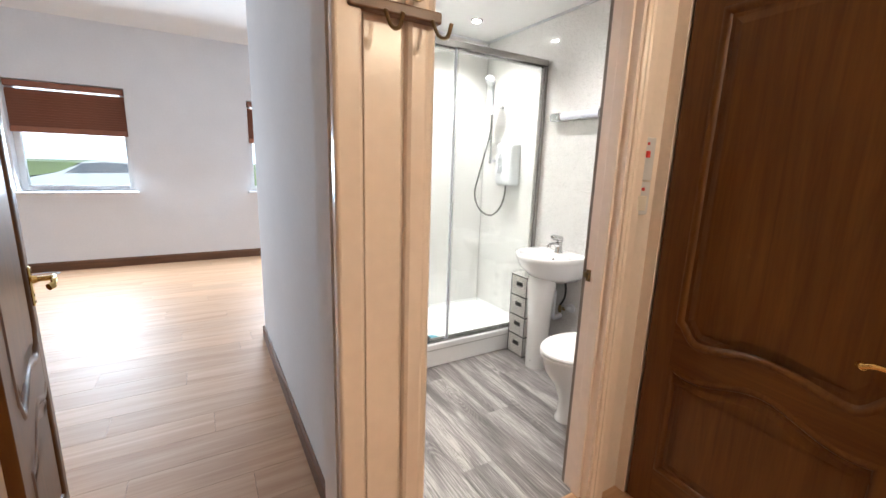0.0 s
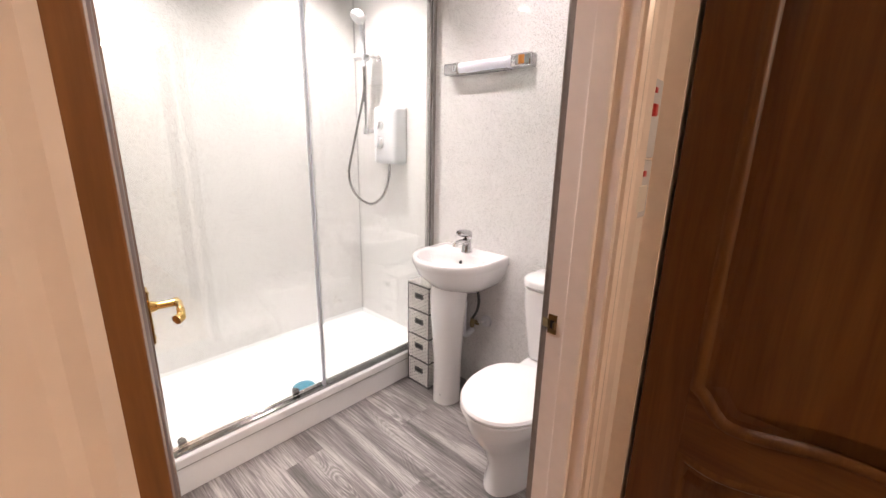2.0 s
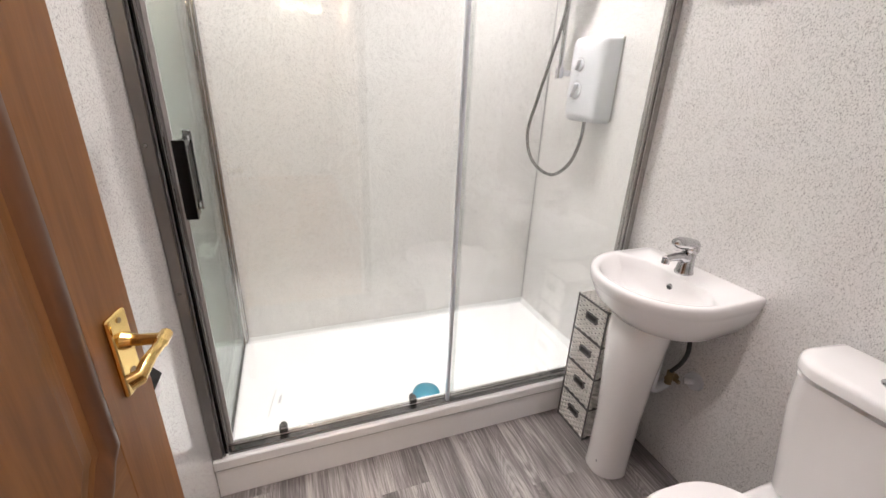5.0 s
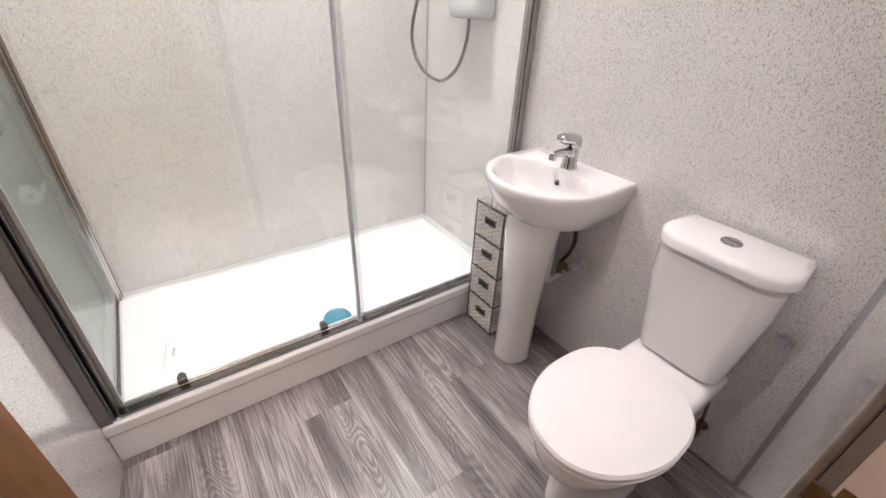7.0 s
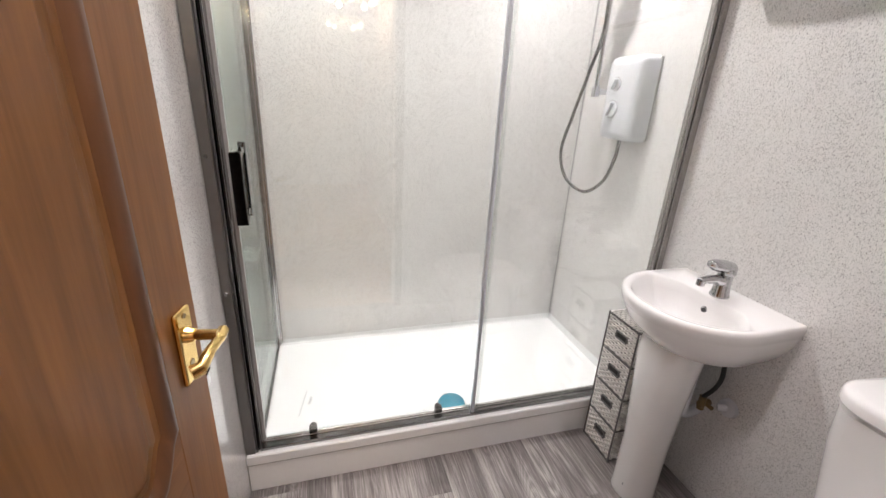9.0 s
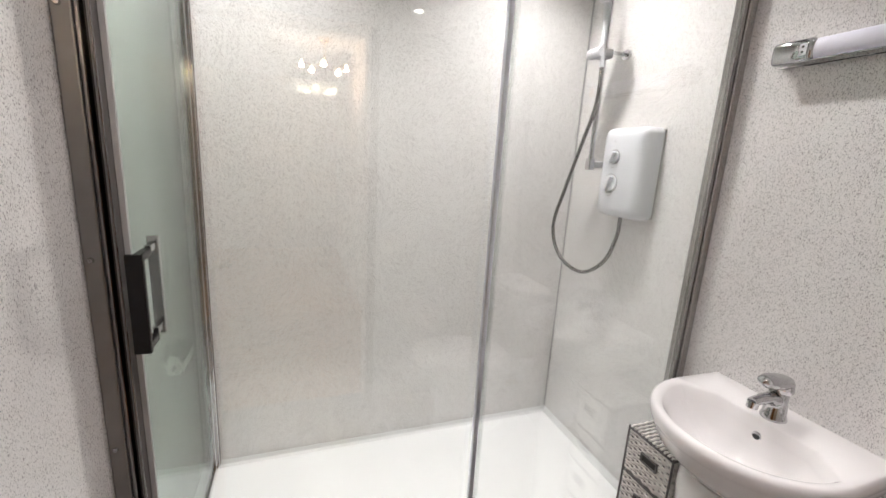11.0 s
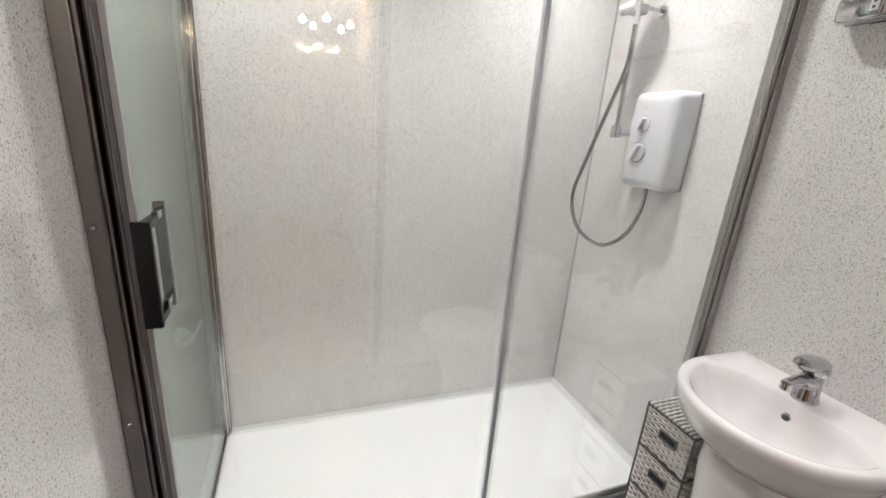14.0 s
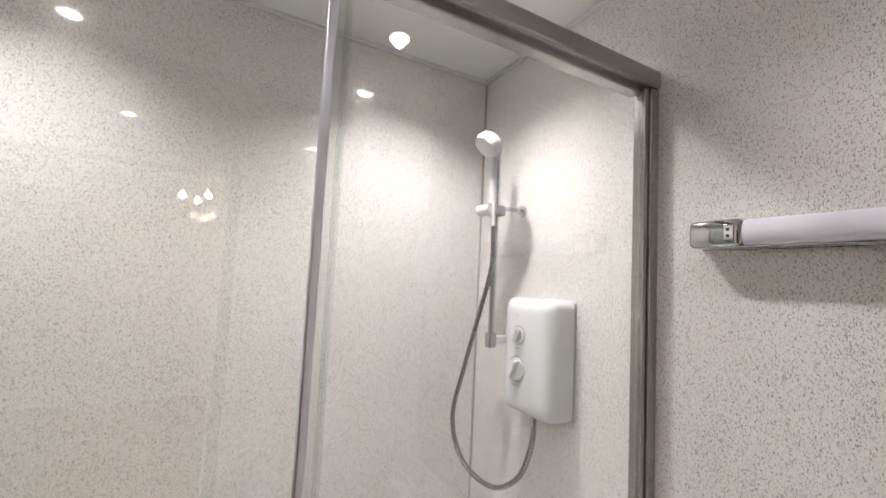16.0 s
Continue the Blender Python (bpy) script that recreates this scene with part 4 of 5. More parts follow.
part("diffuser", bar(bmesh.new(), d_profile(0.050, 0.024), -0.147, 0.160, "xzy"), M_DIFF, lamp, "opal plastic diffuser", 40)
part("back_plate", boxes((-0.012, 0, -0.25, 0.25, -0.028, -0.022), (-0.05, 0, -0.13, 0.2, -0.028, -0.0245), bevel=0.001), M_CHROME, lamp)
bm = bmesh.new()
box(bm, -0.054, 0.0, 0.158, 0.256, -0.0275, 0.0275, 0.013, 4)
part("end_cap", bm, M_CHROME, lamp, "rounded chrome end cap", 40)
bm = bmesh.new()
box(bm, -0.055, 0.0, -0.258, -0.146, -0.0285, 0.0285, 0.013, 4)
part("end_cap", bm, M_CHROME, lamp, "rounded long chrome end cap", 40)
bm = bmesh.new()
box(bm, -0.0555, -0.050, 0.172, 0.188, -0.013, 0.013, 0.002)
part("switch", bm, M_PLASTIC, lamp, "tiny white switch")
for z in (-0.006, 0.006):
    part("socket_hole", rod(bmesh.new(), (-0.054, 0.180, z), (-0.0565, 0.180, z), 0.003, n=10), M_BLACK, lamp)
    part("socket_hole", rod(bmesh.new(), (-0.052, -0.158, z), (-0.0565, -0.158, z), 0.003, n=10), M_BLACK, lamp)
part("recess", boxes((-0.0562, -0.050, -0.248, -0.176, -0.0195, 0.0195), bevel=0.001), M_ALUDARK, lamp, "dark recessed window")
# amber cylinder stands in for a reflection in the chrome end cap
part("amber_reflection", rod(bmesh.new(), (-0.041, -0.208, -0.0185), (-0.041, -0.208, 0.0185), 0.022, n=24), M_AMBERGLINT, lamp, "amber reflection built as a short cylinder", 40)

# ---- basin ----
BC, BZ = 2.010, 0.807
basin = thing("wash_basin", (W, BC, 0), "white ceramic wash basin on a tall pedestal", "wash basin")


def basin_ring(front, half, z, n=40, back=0.0, sq=0.0):
    """A D-shaped ring: square against the wall, round in front, widening over the first stretch."""
    out = []
    for k in range(n + 1):
        a = math.pi * k / n
        y = -half * math.cos(a)
        x = -(front * 0.42 + front * 0.58 * math.sin(a) ** 0.95)
        out.append((x, y, z))
    return [(-back, -half * (0.98 - sq), z)] + out + [(-back, half * (0.98 - sq), z)]


bm = bmesh.new()
shell = [basin_ring(0.10, 0.07, BZ - 0.19), basin_ring(0.21, 0.12, BZ - 0.185), basin_ring(0.295, 0.168, BZ - 0.145), basin_ring(0.358, 0.202, BZ - 0.085), basin_ring(0.376, 0.213, BZ - 0.045), basin_ring(0.379, 0.214, BZ - 0.038), basin_ring(0.384, 0.217, BZ - 0.032), basin_ring(0.388, 0.219, BZ - 0.010), basin_ring(0.384, 0.217, BZ), basin_ring(0.376, 0.213, BZ + 0.003)]
rs = [[bm.verts.new(p) for p in r] for r in shell]
n = len(rs[0])
for q, s in zip(rs, rs[1:]):
    for k in range(n - 1):
        bm.faces.new((q[k], q[k + 1], s[k + 1], s[k]))
    bm.faces.new((q[n - 1], q[0], s[0], s[n - 1]))
bm.faces.new(rs[0])
# the bowl: inner rings of the same count, from the rim down
def inner(front, half, back, z, skew=0.0):
    out = []
    c = (front + back) / 2
    for k in range(n):
        a = math.pi * (k - 1) / (n - 3) if 0 < k < n - 1 else None
        if a is None:
            y = (-half if k == 0 else half) * 0.62
            out.append((-back + skew, y, z))
        else:
            y = -half * math.cos(a)
            out.append((-(c - (c - back) * 0.55 * abs(math.cos(a)) ** 3 + (front - c) * math.sin(a) ** 0.75), y, z))
    return out
deck = [inner(0.360, 0.196, 0.112, BZ + 0.001), inner(0.352, 0.188, 0.117, BZ - 0.006), inner(0.338, 0.175, 0.121, BZ - 0.035), inner(0.310, 0.145, 0.130, BZ - 0.085), inner(0.270, 0.09, 0.15, BZ - 0.118), inner(0.232, 0.02, 0.195, BZ - 0.126)]
prev = rs[-1]
for ringpts in deck:
    cur = [bm.verts.new(p) for p in ringpts]
    for k in range(n - 1):
        bm.faces.new((prev[k], prev[k + 1], cur[k + 1], cur[k]))
    bm.faces.new((prev[n - 1], prev[0], cur[0], cur[n - 1]))
    prev = cur
bm.faces.new(prev)
part("bowl", bm, M_CERAMIC, basin, "", 48)
bm = bmesh.new()
rod(bm, (-0.118, 0.0, BZ - 0.046), (-0.1245, 0.0, BZ - 0.048), 0.0115, n=20)
part("overflow_ring", bm, M_CHROME, basin, "chrome overflow ring", 40)
bm = bmesh.new()
rod(bm, (-0.119, 0.0, BZ - 0.047), (-0.1265, 0.0, BZ - 0.049), 0.008, n=20)
part("overflow_hole", bm, M_BLACK, basin, "dark overflow hole", 40)
bm = bmesh.new()
lathe(bm, [(0.027, 0), (0.027, 0.003), (0.020, 0.005), (0.016, 0.001), (0.003, 0.001)], (-0.214, 0, BZ - 0.126))
part("waste", bm, M_CHROME, basin, "chrome waste ring", 40)
def ped_ring(cx, dx, dy, z, n=28):
    return [(cx + dx * math.cos(2 * math.pi * k / n) * (1 if math.cos(2 * math.pi * k / n) < 0 else 0.72), dy * math.copysign(abs(math.sin(2 * math.pi * k / n)) ** 0.8, math.sin(2 * math.pi * k / n)), z) for k in range(n)]
bm = bmesh.new()
loft(bm, [ped_ring(-0.20, 0.083, 0.073, 0.0), ped_ring(-0.20, 0.084, 0.074, 0.006), ped_ring(-0.20, 0.081, 0.071, 0.03), ped_ring(-0.20, 0.080, 0.072, 0.25), ped_ring(-0.205, 0.088, 0.086, 0.45), ped_ring(-0.205, 0.094, 0.101, 0.60), ped_ring(-0.200, 0.088, 0.104, 0.655)])
part("pedestal", bm, M_CERAMIC, basin, "white ceramic pedestal", 40)
part("pedestal_mark", boxes((-0.2795, -0.2775, -0.02, -0.004, 0.052, 0.064)), M_LABEL, basin)

tap = thing("mixer_tap", (W - 0.080, BC - 0.002, BZ + 0.003), "chrome mixer tap standing on the basin", "tap")
bm = lathe(bmesh.new(), [(0.029, -0.002), (0.029, 0.004), (0.026, 0.010), (0.022, 0.05), (0.022, 0.066), (0.021, 0.072)], (0, 0, 0), 24)
part("body", bm, M_CHROME, tap, "", 40)
bm = bmesh.new()
tube(bm, curve_points([(0.004, 0, 0.045), (-0.03, 0, 0.058), (-0.07, 0, 0.060), (-0.098, 0, 0.057)], 5), [0.019] * 5 + [0.014] * 5 + [0.012] * 6, 14)
rod(bm, (-0.092, 0, 0.058), (-0.094, 0, 0.042), 0.0125, n=16)
part("spout", bm, M_CHROME, tap, "", 50)
bm = lathe(bmesh.new(), [(0.021, 0.074), (0.024, 0.082), (0.022, 0.096), (0.014, 0.104), (0.003, 0.106)], (0, 0, 0), 24)
tube(bm, curve_points([(0.010, 0, 0.094), (-0.030, 0, 0.104), (-0.062, 0, 0.108), (-0.080, 0, 0.107)], 5), [0.020] * 5 + [0.019] * 4 + [0.017, 0.016, 0.015, 0.013, 0.010, 0.006, 0.003], 16)
for v in bm.verts:
    v.co.y *= 1.25
part("lever", bm, M_CHROME, tap, "", 50)

pipes = thing("basin_pipes", (W, BC - 0.018, 0.382), "small valves and pipes on the wall below the basin", "pipework")
bm = bmesh.new()
rod(bm, (0, -0.078, 0.04), (-0.012, -0.078, 0.04), 0.034, 0.030, 24)
rod(bm, (-0.01, -0.078, 0.04), (-0.03, -0.06, 0.035), 0.012)
part("wall_collar", bm, M_PLASTIC, pipes, "white wall collar", 40)
bm = bmesh.new()
rod(bm, (-0.03, -0.03, 0.03), (-0.075, -0.03, 0.03), 0.011)
rod(bm, (-0.065, -0.03, 0.01), (-0.065, -0.03, 0.06), 0.012)
rod(bm, (-0.05, -0.035, 0.03), (-0.05, -0.06, 0.03), 0.007)
part("valve", bm, M_OLDBRASS, pipes, "worn brass valve", 40)
part("valve", rod(bmesh.new(), (-0.065, 0.03, 0.02), (-0.065, 0.03, 0.07), 0.012), M_OLDBRASS, pipes, "worn brass valve", 40)
bm = bmesh.new()
tube(bm, curve_points([(-0.065, -0.03, 0.06), (-0.058, -0.052, 0.11), (-0.066, -0.068, 0.17), (-0.075, -0.062, 0.25)], 6), 0.0075, 8)
part("flexible_hose", bm, M_BLACK, pipes, "braided dark hose", 60)
bm = bmesh.new()
tube(bm, curve_points([(0, 0.02, -0.045), (-0.05, 0.015, -0.05), (-0.085, 0.012, -0.035), (-0.092, 0.01, 0.02), (-0.092, 0.01, 0.16)], 6), 0.018, 12)
part("trap", bm, M_PLASTIC, pipes, "white plastic trap", 60)

# ---- basket tower ----
bt = thing("basket_tower", (1.920, 2.128, 0), "narrow grey woven tower of four drawers beside the pedestal", "storage tower")
BW, BD, BH = 0.172, 0.19, 0.150
TH = 4 * BH + 0.012
bm = bmesh.new()
for px in (0.004, BD - 0.004):
    for py in (0.004, BW - 0.004):
        rod(bm, (px, py, 0), (px, py, TH), 0.0032, n=8)
for z in [0.004 + BH * k for k in range(5)]:
    for py in (0.004, BW - 0.004):
        rod(bm, (0.004, py, z), (BD - 0.004, py, z), 0.0024, n=6)
    for px in (0.004, BD - 0.004):
        rod(bm, (px, 0.004, z), (px, BW - 0.004, z), 0.0024, n=6)
part("frame", bm, M_WIRE, bt, "dark wire frame")


def weave(bm, origin, u, v, nu, nv, out, r):
    """Woven strands over a rectangle: upright ribs with bands passing before and behind them."""
    o, u, v, w = Vector(origin), Vector(u), Vector(v), Vector(out)
    for j in range(nv):
        pts = []
        for i in range(nu * 2 + 1):
            s = math.sin(math.pi * i / 2 + math.pi * j)
            pts.append(o + u * (i / (nu * 2)) + v * ((j + 0.5) / nv) + w * (0.0035 * s))
        tube(bm, pts, r, 4)
    return bm


def drawer(z0):
    bm = bmesh.new()
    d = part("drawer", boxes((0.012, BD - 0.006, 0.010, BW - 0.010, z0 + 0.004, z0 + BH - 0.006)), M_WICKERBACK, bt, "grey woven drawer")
    weave(bm, (0.009, 0.008, z0 + 0.006), (0, BW - 0.016, 0), (0, 0, BH - 0.012), 9, 13, (-1, 0, 0), 0.0046)
    weave(bm, (0.010, 0.007, z0 + 0.006), (BD - 0.018, 0, 0), (0, 0, BH - 0.012), 11, 13, (0, -1, 0), 0.0046)
    part("weave", bm, M_WICKER, d, "", 60)
    part("slot", boxes((-0.001, 0.010, 0.050, 0.102, z0 + 0.082, z0 + 0.104), bevel=0.002), M_WICKERDARK, d, "dark grip slot")
    bm = bmesh.new()
    for a, b in (((-0.001, 0.048, z0 + 0.080), (-0.001, 0.104, z0 + 0.080)), ((-0.001, 0.048, z0 + 0.106), (-0.001, 0.104, z0 + 0.106)), ((-0.001, 0.048, z0 + 0.080), (-0.001, 0.048, z0 + 0.106)), ((-0.001, 0.104, z0 + 0.080), (-0.001, 0.104, z0 + 0.106))):
        rod(bm, a, b, 0.0035, n=6)
    part("slot_rim", bm, M_WIRE, d)


for k in range(4):
    drawer(0.004 + BH * k)
bm = boxes((0.006, BD - 0.006, 0.006, BW - 0.006, TH - 0.010, TH - 0.004))
strands = []
for i in range(12):
    pts = [(0.006 + (BD - 0.012) * t / 14, 0.010 + (BW - 0.02) * i / 11, TH - 0.003 + 0.0025 * math.sin(math.pi * t / 2 * 2 + math.pi * i + 0.8)) for t in range(15)]
    strands.append(tube(bmesh.new(), pts, 0.0048, 4))
top = part("top", bm, M_WIRE, bt, "grey woven top")
for bm in strands:
    part("strand", bm, M_WICKER, top, "", 60)

# ---- toilet ----
TC = 1.450
wc = thing("toilet", (W, TC, 0), "white close-coupled toilet with its lid closed", "toilet")


def slab(x0, x1, h, z, r=0.045, bow=0.012):
    """Cistern section: a rectangle with rounded corners and a slightly bowed front. x0 front, x1 back, h half width."""
    out = []
    for u, v in rounded(-h, h, x0, x1, r, 6):
        t = (v - x1) / (x0 - x1)
        out.append((v - bow * t * (1 - (u / h) ** 2), u, z))
    return out


bm = bmesh.new()
loft(bm, [slab(-0.150, -0.035, 0.108, 0.405, 0.03), slab(-0.165, -0.03, 0.118, 0.416, 0.04), slab(-0.176, -0.028, 0.130, 0.51), slab(-0.188, -0.026, 0.148, 0.66), slab(-0.191, -0.026, 0.152, 0.748), slab(-0.180, -0.030, 0.142, 0.752), slab(-0.178, -0.030, 0.140, 0.762)])
part("cistern", bm, M_CERAMIC, wc, "", 35)


def lid_ring(d, z, n=9):
    """Lid outline drawn in by d: square at the wall, widely rounded corners and a bowed front."""
    h, x0, x1, rad = 0.164 - d, -0.203 + d, -0.022 - d * 0.5, 0.075 - d * 0.6
    pts = [(x1, h * 0.93, z), (x1, -h * 0.93, z)]
    for cy, a0 in ((-h + rad, 180), (h - rad, 270)):
        for k in range(n + 1):
            a = radians(a0 + 90 * k / n)
            u, v = cy + rad * math.cos(a), x0 + rad + rad * math.sin(a)
            pts.append((v - 0.014 * (1 - (u / h) ** 2), u, z))
    return pts



bm = bmesh.new()
loft(bm, [lid_ring(0.005, 0.763), lid_ring(0.0, 0.767), lid_ring(0.0, 0.786), lid_ring(0.003, 0.793), lid_ring(0.010, 0.798), lid_ring(0.022, 0.8005)])
part("cistern_lid", bm, M_CERAMIC, wc, "white ceramic cistern lid", 35)
bm = bmesh.new()
lathe(bm, [(0.025, 0.0), (0.025, 0.004), (0.022, 0.007), (0.004, 0.0075)], (-0.120, 0.004, 0.799), 28)
btn = part("flush_button", bm, M_CHROME, wc, "round chrome flush button", 40)
part("button_split", boxes((-0.121, -0.119, -0.016, 0.024, 0.8055, 0.8068)), M_BLACK, btn)


def egg(cx, a, b, z, n=44, back=0.0):
    """Seat outline: rounder in front, slightly squared behind. a: half length, b: half width."""
    out = []
    for k in range(n):
        t = 2 * math.pi * k / n
        c, s = math.cos(t), math.sin(t)
        x = cx + a * (c if c < 0 else (abs(c) ** 0.62) * 0.96)
        out.append((x, b * math.copysign(abs(s) ** 0.93, s) * (1 - 0.06 * max(0, -c) - 0.05 * max(0, c)) + 0.006, z))
    return out


SC = -0.454
bm = bmesh.new()
loft(bm, [egg(SC, 0.216, 0.172, 0.385), egg(SC, 0.223, 0.176, 0.388), egg(SC, 0.225, 0.179, 0.396), egg(SC, 0.223, 0.177, 0.402)])
part("seat", bm, M_SEAT, wc, "white plastic seat", 35)
bm = bmesh.new()
loft(bm, [egg(SC, 0.220, 0.176, 0.404), egg(SC, 0.224, 0.179, 0.408), egg(SC, 0.224, 0.180, 0.416), egg(SC, 0.218, 0.174, 0.424), egg(SC, 0.201, 0.157, 0.4275), egg(SC, 0.12, 0.09, 0.4285), egg(SC, 0.04, 0.03, 0.429)])
part("seat_lid", bm, M_SEAT, wc, "closed white plastic lid", 35)
bm = bmesh.new()
def pan_ring(cx, a, b, z, n=44):
    return egg(cx, a, b, z, n)
loft(bm, [pan_ring(-0.355, 0.205, 0.100, 0.0), pan_ring(-0.355, 0.205, 0.100, 0.015), pan_ring(-0.352, 0.196, 0.092, 0.03), pan_ring(-0.357, 0.188, 0.088, 0.12), pan_ring(-0.385, 0.205, 0.105, 0.22), pan_ring(-0.43, 0.225, 0.146, 0.31), pan_ring(-0.446, 0.218, 0.168, 0.36), pan_ring(-0.448, 0.216, 0.172, 0.384)])
part("pan", bm, M_CERAMIC, wc, "white ceramic pan", 40)
bm = bmesh.new()
box(bm, -0.30, -0.045, -0.125, 0.125, 0.33, 0.404, 0.025, 4)
part("pan_shelf", bm, M_CERAMIC, wc, "", 40)

cv = thing("cistern_valve", (W, 1.335, 0.13), "small brass stop valve on the wall behind the toilet", "valve")
bm = bmesh.new()
rod(bm, (0, 0, 0), (-0.012, 0, 0), 0.018, 0.014)
rod(bm, (-0.01, 0, 0), (-0.06, 0, 0), 0.008)
rod(bm, (-0.045, 0, -0.015), (-0.045, 0, 0.05), 0.010)
rod(bm, (-0.06, 0, 0), (-0.072, 0, 0), 0.012)
part("body", bm, M_OLDBRASS, cv, "", 40)
bm = bmesh.new()
tube(bm, curve_points([(-0.045, 0, 0.05), (-0.05, 0.01, 0.15), (-0.07, 0.03, 0.24), (-0.07, 0.04, 0.28)], 6), 0.0055, 8)
part("feed_hose", bm, M_HOSE, cv, "thin metal feed pipe", 60)

clip = thing("wall_clip", (W, 1.275, 0.545), "small white plastic clip on the wall beside the cistern", "clip")
bm = boxes((-0.012, 0, -0.02, 0.02, -0.018, 0.018), bevel=0.003)
box(bm, -0.03, -0.010, -0.02, -0.010, -0.018, 0.018, 0.003)
part("body", bm, M_PLASTIC, clip)

# ---- living room ----
def window(name, x0, x1, label):
    win = tagged(new(name), label, "window", "", "structure")
    win.location = ((x0 + x1) / 2, LRY + 0.14, WZ[0])
    hw2, hh = (x1 - x0) / 2, WZ[1] - WZ[0]
    part("window_frame", boxes((-hw2, -hw2 + 0.06, 0, 0.07, 0, hh), (hw2 - 0.06, hw2, 0, 0.07, 0, hh), (-hw2 + 0.06, hw2 - 0.06, 0, 0.07, 0, 0.06), (-hw2 + 0.06, hw2 - 0.06, 0, 0.07, hh - 0.06, hh), bevel=0.004), M_WINFRAME, win)
    p = part("pane", boxes((-hw2 + 0.06, hw2 - 0.06, 0.03, 0.036, 0.06, hh - 0.06)), M_PANE, win)
    p.visible_shadow = False
    part("window_sill", boxes((-hw2 - 0.04, hw2 + 0.04, -0.20, 0, -0.03, 0.0), bevel=0.008), M_WINFRAME, win)
    return win


window("window_1", *W1, "white framed living room window above a sill")
window("window_2", *W2, "white framed living room window above a sill")


def blind(x0, x1):
    b = thing("venetian_blind", ((x0 + x1) / 2, LRY + 0.06, WZ[1] - 0.03), "half-raised brown wooden venetian blind in the window", "blind", "living room blinds")
    w2 = (x1 - x0) / 2 - 0.012
    part("head_rail", boxes((-w2, w2, -0.03, 0.03, -0.045, 0.02), bevel=0.004), M_BLIND, b)
    sl = bmesh.new()
    box(sl, -w2, w2, -0.024, 0.024, -0.0015, 0.0015)
    bmesh.ops.rotate(sl, cent=(0, 0, 0), matrix=Matrix.Rotation(radians(58), 3, "X"), verts=sl.verts)
    slat = part("slat", sl, M_BLIND, b)
    slat.location.z = -0.085
    for k in range(1, 14):
        c = new("slat", slat.data)
        c.parent, c.location = b, (0, 0, -0.085 - 0.028 * k)
    part("bottom_rail", boxes((-w2, w2, -0.026, 0.026, -0.525, -0.46), bevel=0.004), M_BLIND, b)


blind(*W1)
blind(*W2)
cable = thing("loose_cable", (-1.8, 6.25, 0), "thin pale cable lying on the laminate floor", "cable")
part("wire", tube(bmesh.new(), curve_points([(0.0, 0, 0.006), (0.15, 0.05, 0.012), (0.28, 0.02, 0.006), (0.20, -0.08, 0.006), (0.05, -0.1, 0.006)], 6), 0.006, 6), M_PLASTIC, cable, "", 60)

# ---- outside ----
M_ASPHALT = plain("pale paving", (0.45, 0.47, 0.50), 0.9, scale=40, vary=0.15, bump=0.2)
M_GRASS = plain("grass", (0.12, 0.17, 0.07), 0.9, scale=20, vary=0.3, bump=0.4)
M_CAR = plain("silver car paint", (0.55, 0.61, 0.68), 0.25, 0.4, scale=20, vary=0.03, coat=0.6)
M_CARGLASS = plain("dark car glass", (0.10, 0.12, 0.15), 0.08, scale=20)
M_TYRE = plain("tyre rubber", (0.025, 0.025, 0.025), 0.8, scale=40)
structure("ground", boxes((-250, 250, 6.98, 500, -0.40, -0.30)), M_ASPHALT, "pale paved ground outside the windows", "ground")
# emissive sheet added to stand in for the bright sky and pale distance
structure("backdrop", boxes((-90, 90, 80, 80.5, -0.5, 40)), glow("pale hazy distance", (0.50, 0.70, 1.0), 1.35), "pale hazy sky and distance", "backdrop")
structure("ground_verge", boxes((-60, 60, 26, 40, -0.30, 1.0)), M_GRASS, "grass verge across the road", "ground")
car = thing("parked_car", (-3.25, 19.5, -0.30), "silver hatchback parked on the road outside", "car")
side = [(-2.0, 0.30), (-2.05, 0.55), (-1.95, 0.80), (-1.75, 0.92), (-0.95, 1.0), (-0.35, 1.42), (0.3, 1.50), (1.2, 1.46), (1.75, 1.10), (2.02, 0.98), (2.08, 0.55), (2.0, 0.30)]
bm = prism(bmesh.new(), side, -0.82, 0.82, "xzy")
bmesh.ops.bevel(bm, geom=list(bm.edges), offset=0.06, segments=2, affect="EDGES")
part("body", bm, M_CAR, car, "", 40)
part("side_glass", prism(bmesh.new(), [(-0.78, 1.03), (-0.32, 1.36), (0.3, 1.42), (1.15, 1.38), (1.55, 1.08)], -0.835, -0.80, "xzy"), M_CARGLASS, car, "dark side windows")
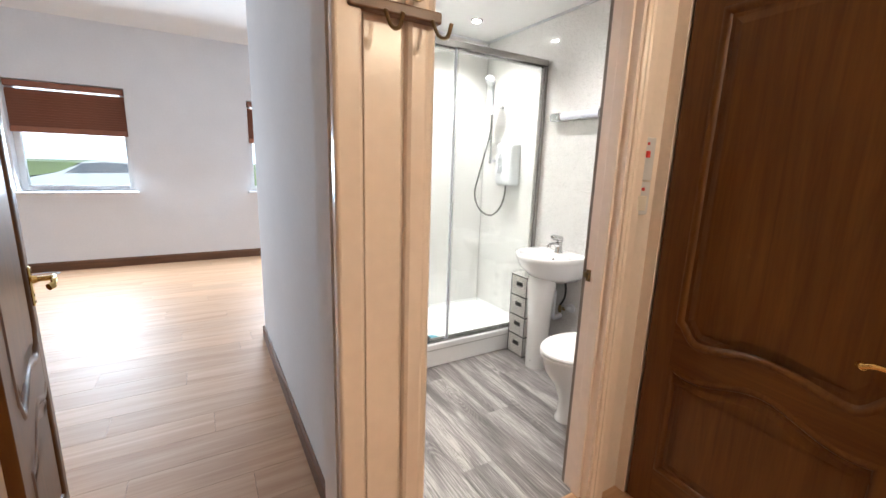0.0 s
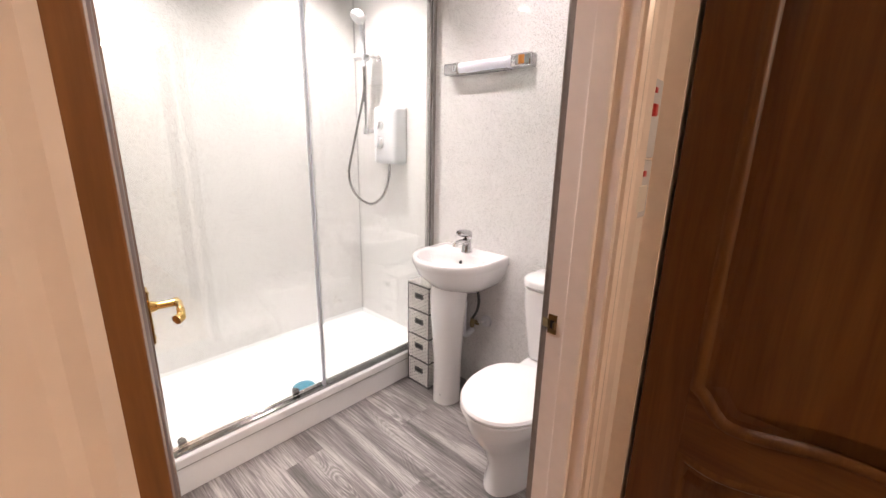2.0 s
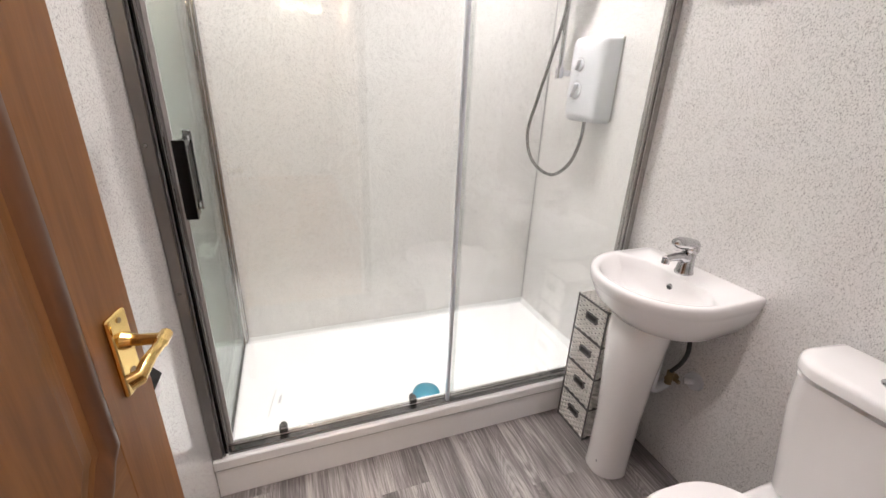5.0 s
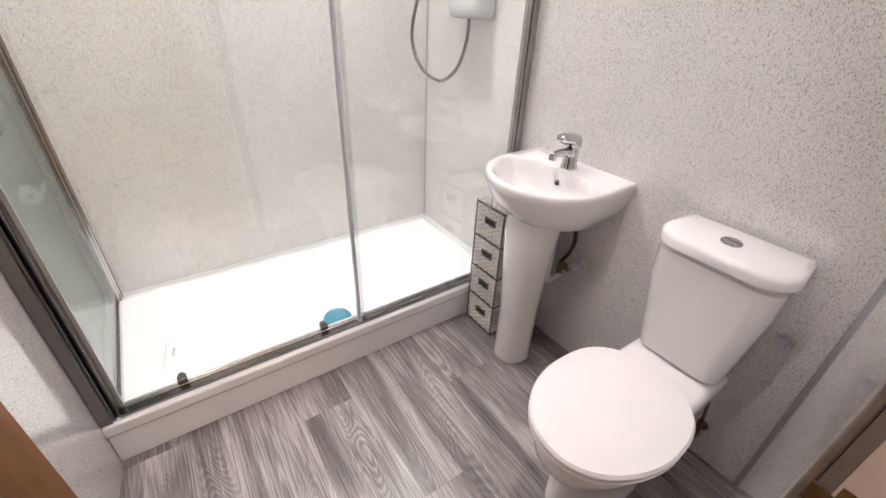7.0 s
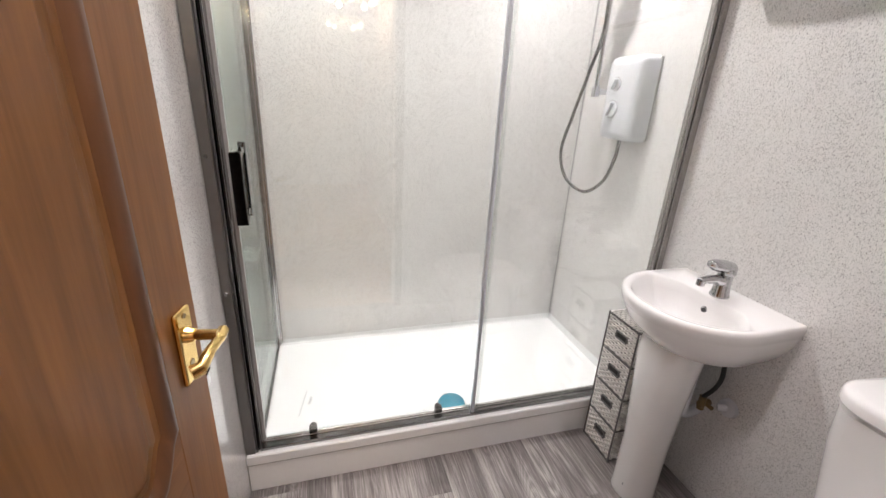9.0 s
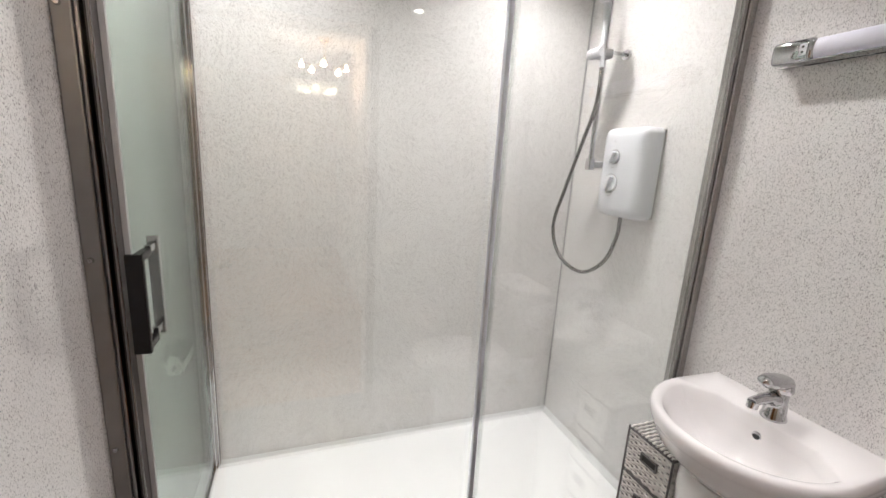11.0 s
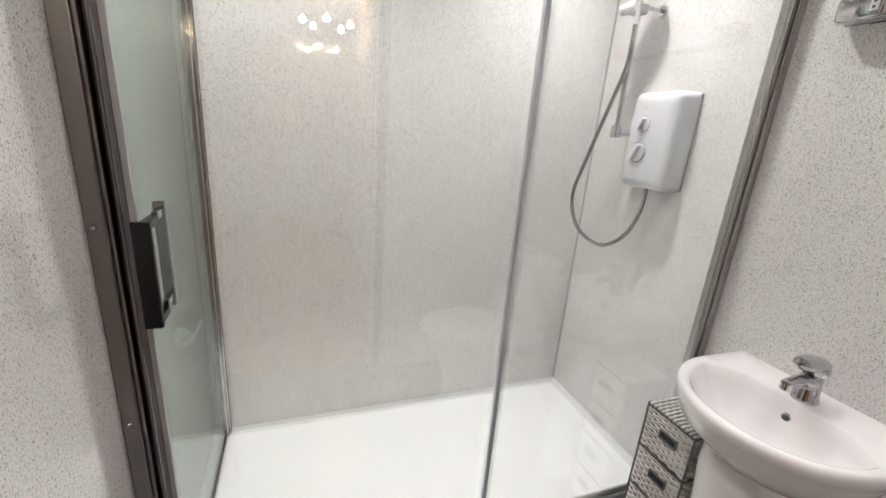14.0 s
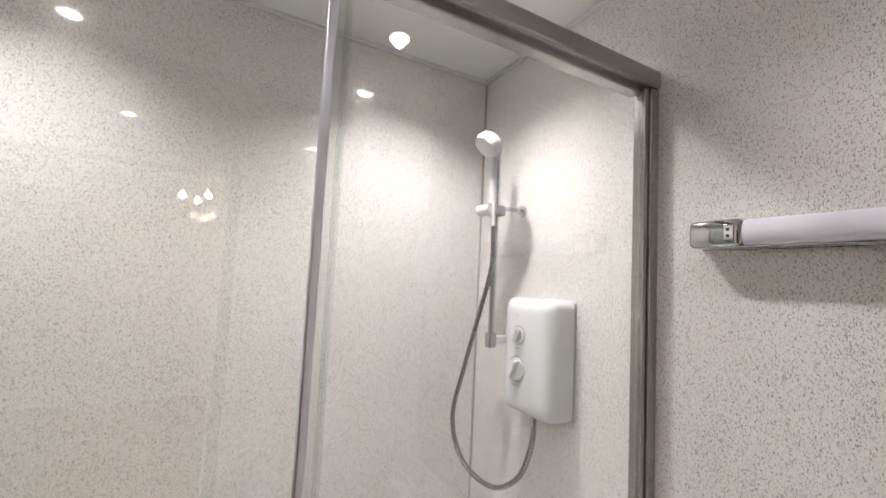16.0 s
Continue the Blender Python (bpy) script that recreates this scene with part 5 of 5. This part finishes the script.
for cx in (-1.3, 1.3):
    for cy in (-0.80, 0.80):
        bm = rod(bmesh.new(), (cx, cy - 0.1, 0.31), (cx, cy + 0.1, 0.31), 0.31, n=28)
        whl = part("wheel", bm, M_TYRE, car, "black tyre", 40)
        part("rim", rod(bmesh.new(), (cx, cy - 0.105, 0.31), (cx, cy + 0.105, 0.31), 0.2, n=20), M_ALU, whl, "", 40)

# ---- floor boards ----
def planks(parent, along, x0, x1, y0, y1, width, length, mat, z, gap, skip=None):
    """Separate boards with a fine joint; alike boards share their mesh."""
    cache = {}
    rng = random.Random(5)
    lo, hi = (y0, y1) if along == "X" else (x0, x1)
    a0, a1 = (x0, x1) if along == "X" else (y0, y1)
    row = 0
    p = lo
    while p < hi - 1e-4:
        q = min(p + width, hi)
        s = a0 - length * ((row * 0.37) % 1.0)
        while s < a1 - 1e-4:
            e0, e1 = max(s, a0), min(s + length, a1)
            if e1 - e0 > 0.01:
                cx, cy = ((e0 + e1) / 2, (p + q) / 2) if along == "X" else ((p + q) / 2, (e0 + e1) / 2)
                if not (skip and skip(cx, cy)):
                    key = (round(e1 - e0, 3), round(q - p, 3))
                    if key not in cache:
                        dx, dy = (key[0], key[1]) if along == "X" else (key[1], key[0])
                        bm = boxes((-dx / 2 + gap, dx / 2 - gap, -dy / 2 + gap, dy / 2 - gap, -0.006, 0))
                        me = bpy.data.meshes.new("plank")
                        bm.to_mesh(me)
                        bm.free()
                        me.materials.append(mat)
                        cache[key] = me
                    ob = new("plank", cache[key])
                    ob.parent = parent
                    ob.location = (cx, cy, z)
            s += length
        p = q
        row += 1


planks(floor_bath, "Y", XL, XR, YF - 0.06, TY + 0.02, 0.178, 1.22, M_GREYWOOD, 0.0, 0.0003)
planks(floor_hall, "X", -2.2, HXR + 0.06, HYB, YF - 0.06, 0.193, 1.28, M_LAMINATE, -0.001, 0.0008)
planks(floor_hall, "X", -3.6, PX, YF - 0.06, 3.34, 0.193, 1.28, M_LAMINATE, -0.001, 0.0008)
planks(floor_hall, "X", -3.6, 3.4, 3.34, LRY, 0.193, 1.28, M_LAMINATE, -0.001, 0.0008)
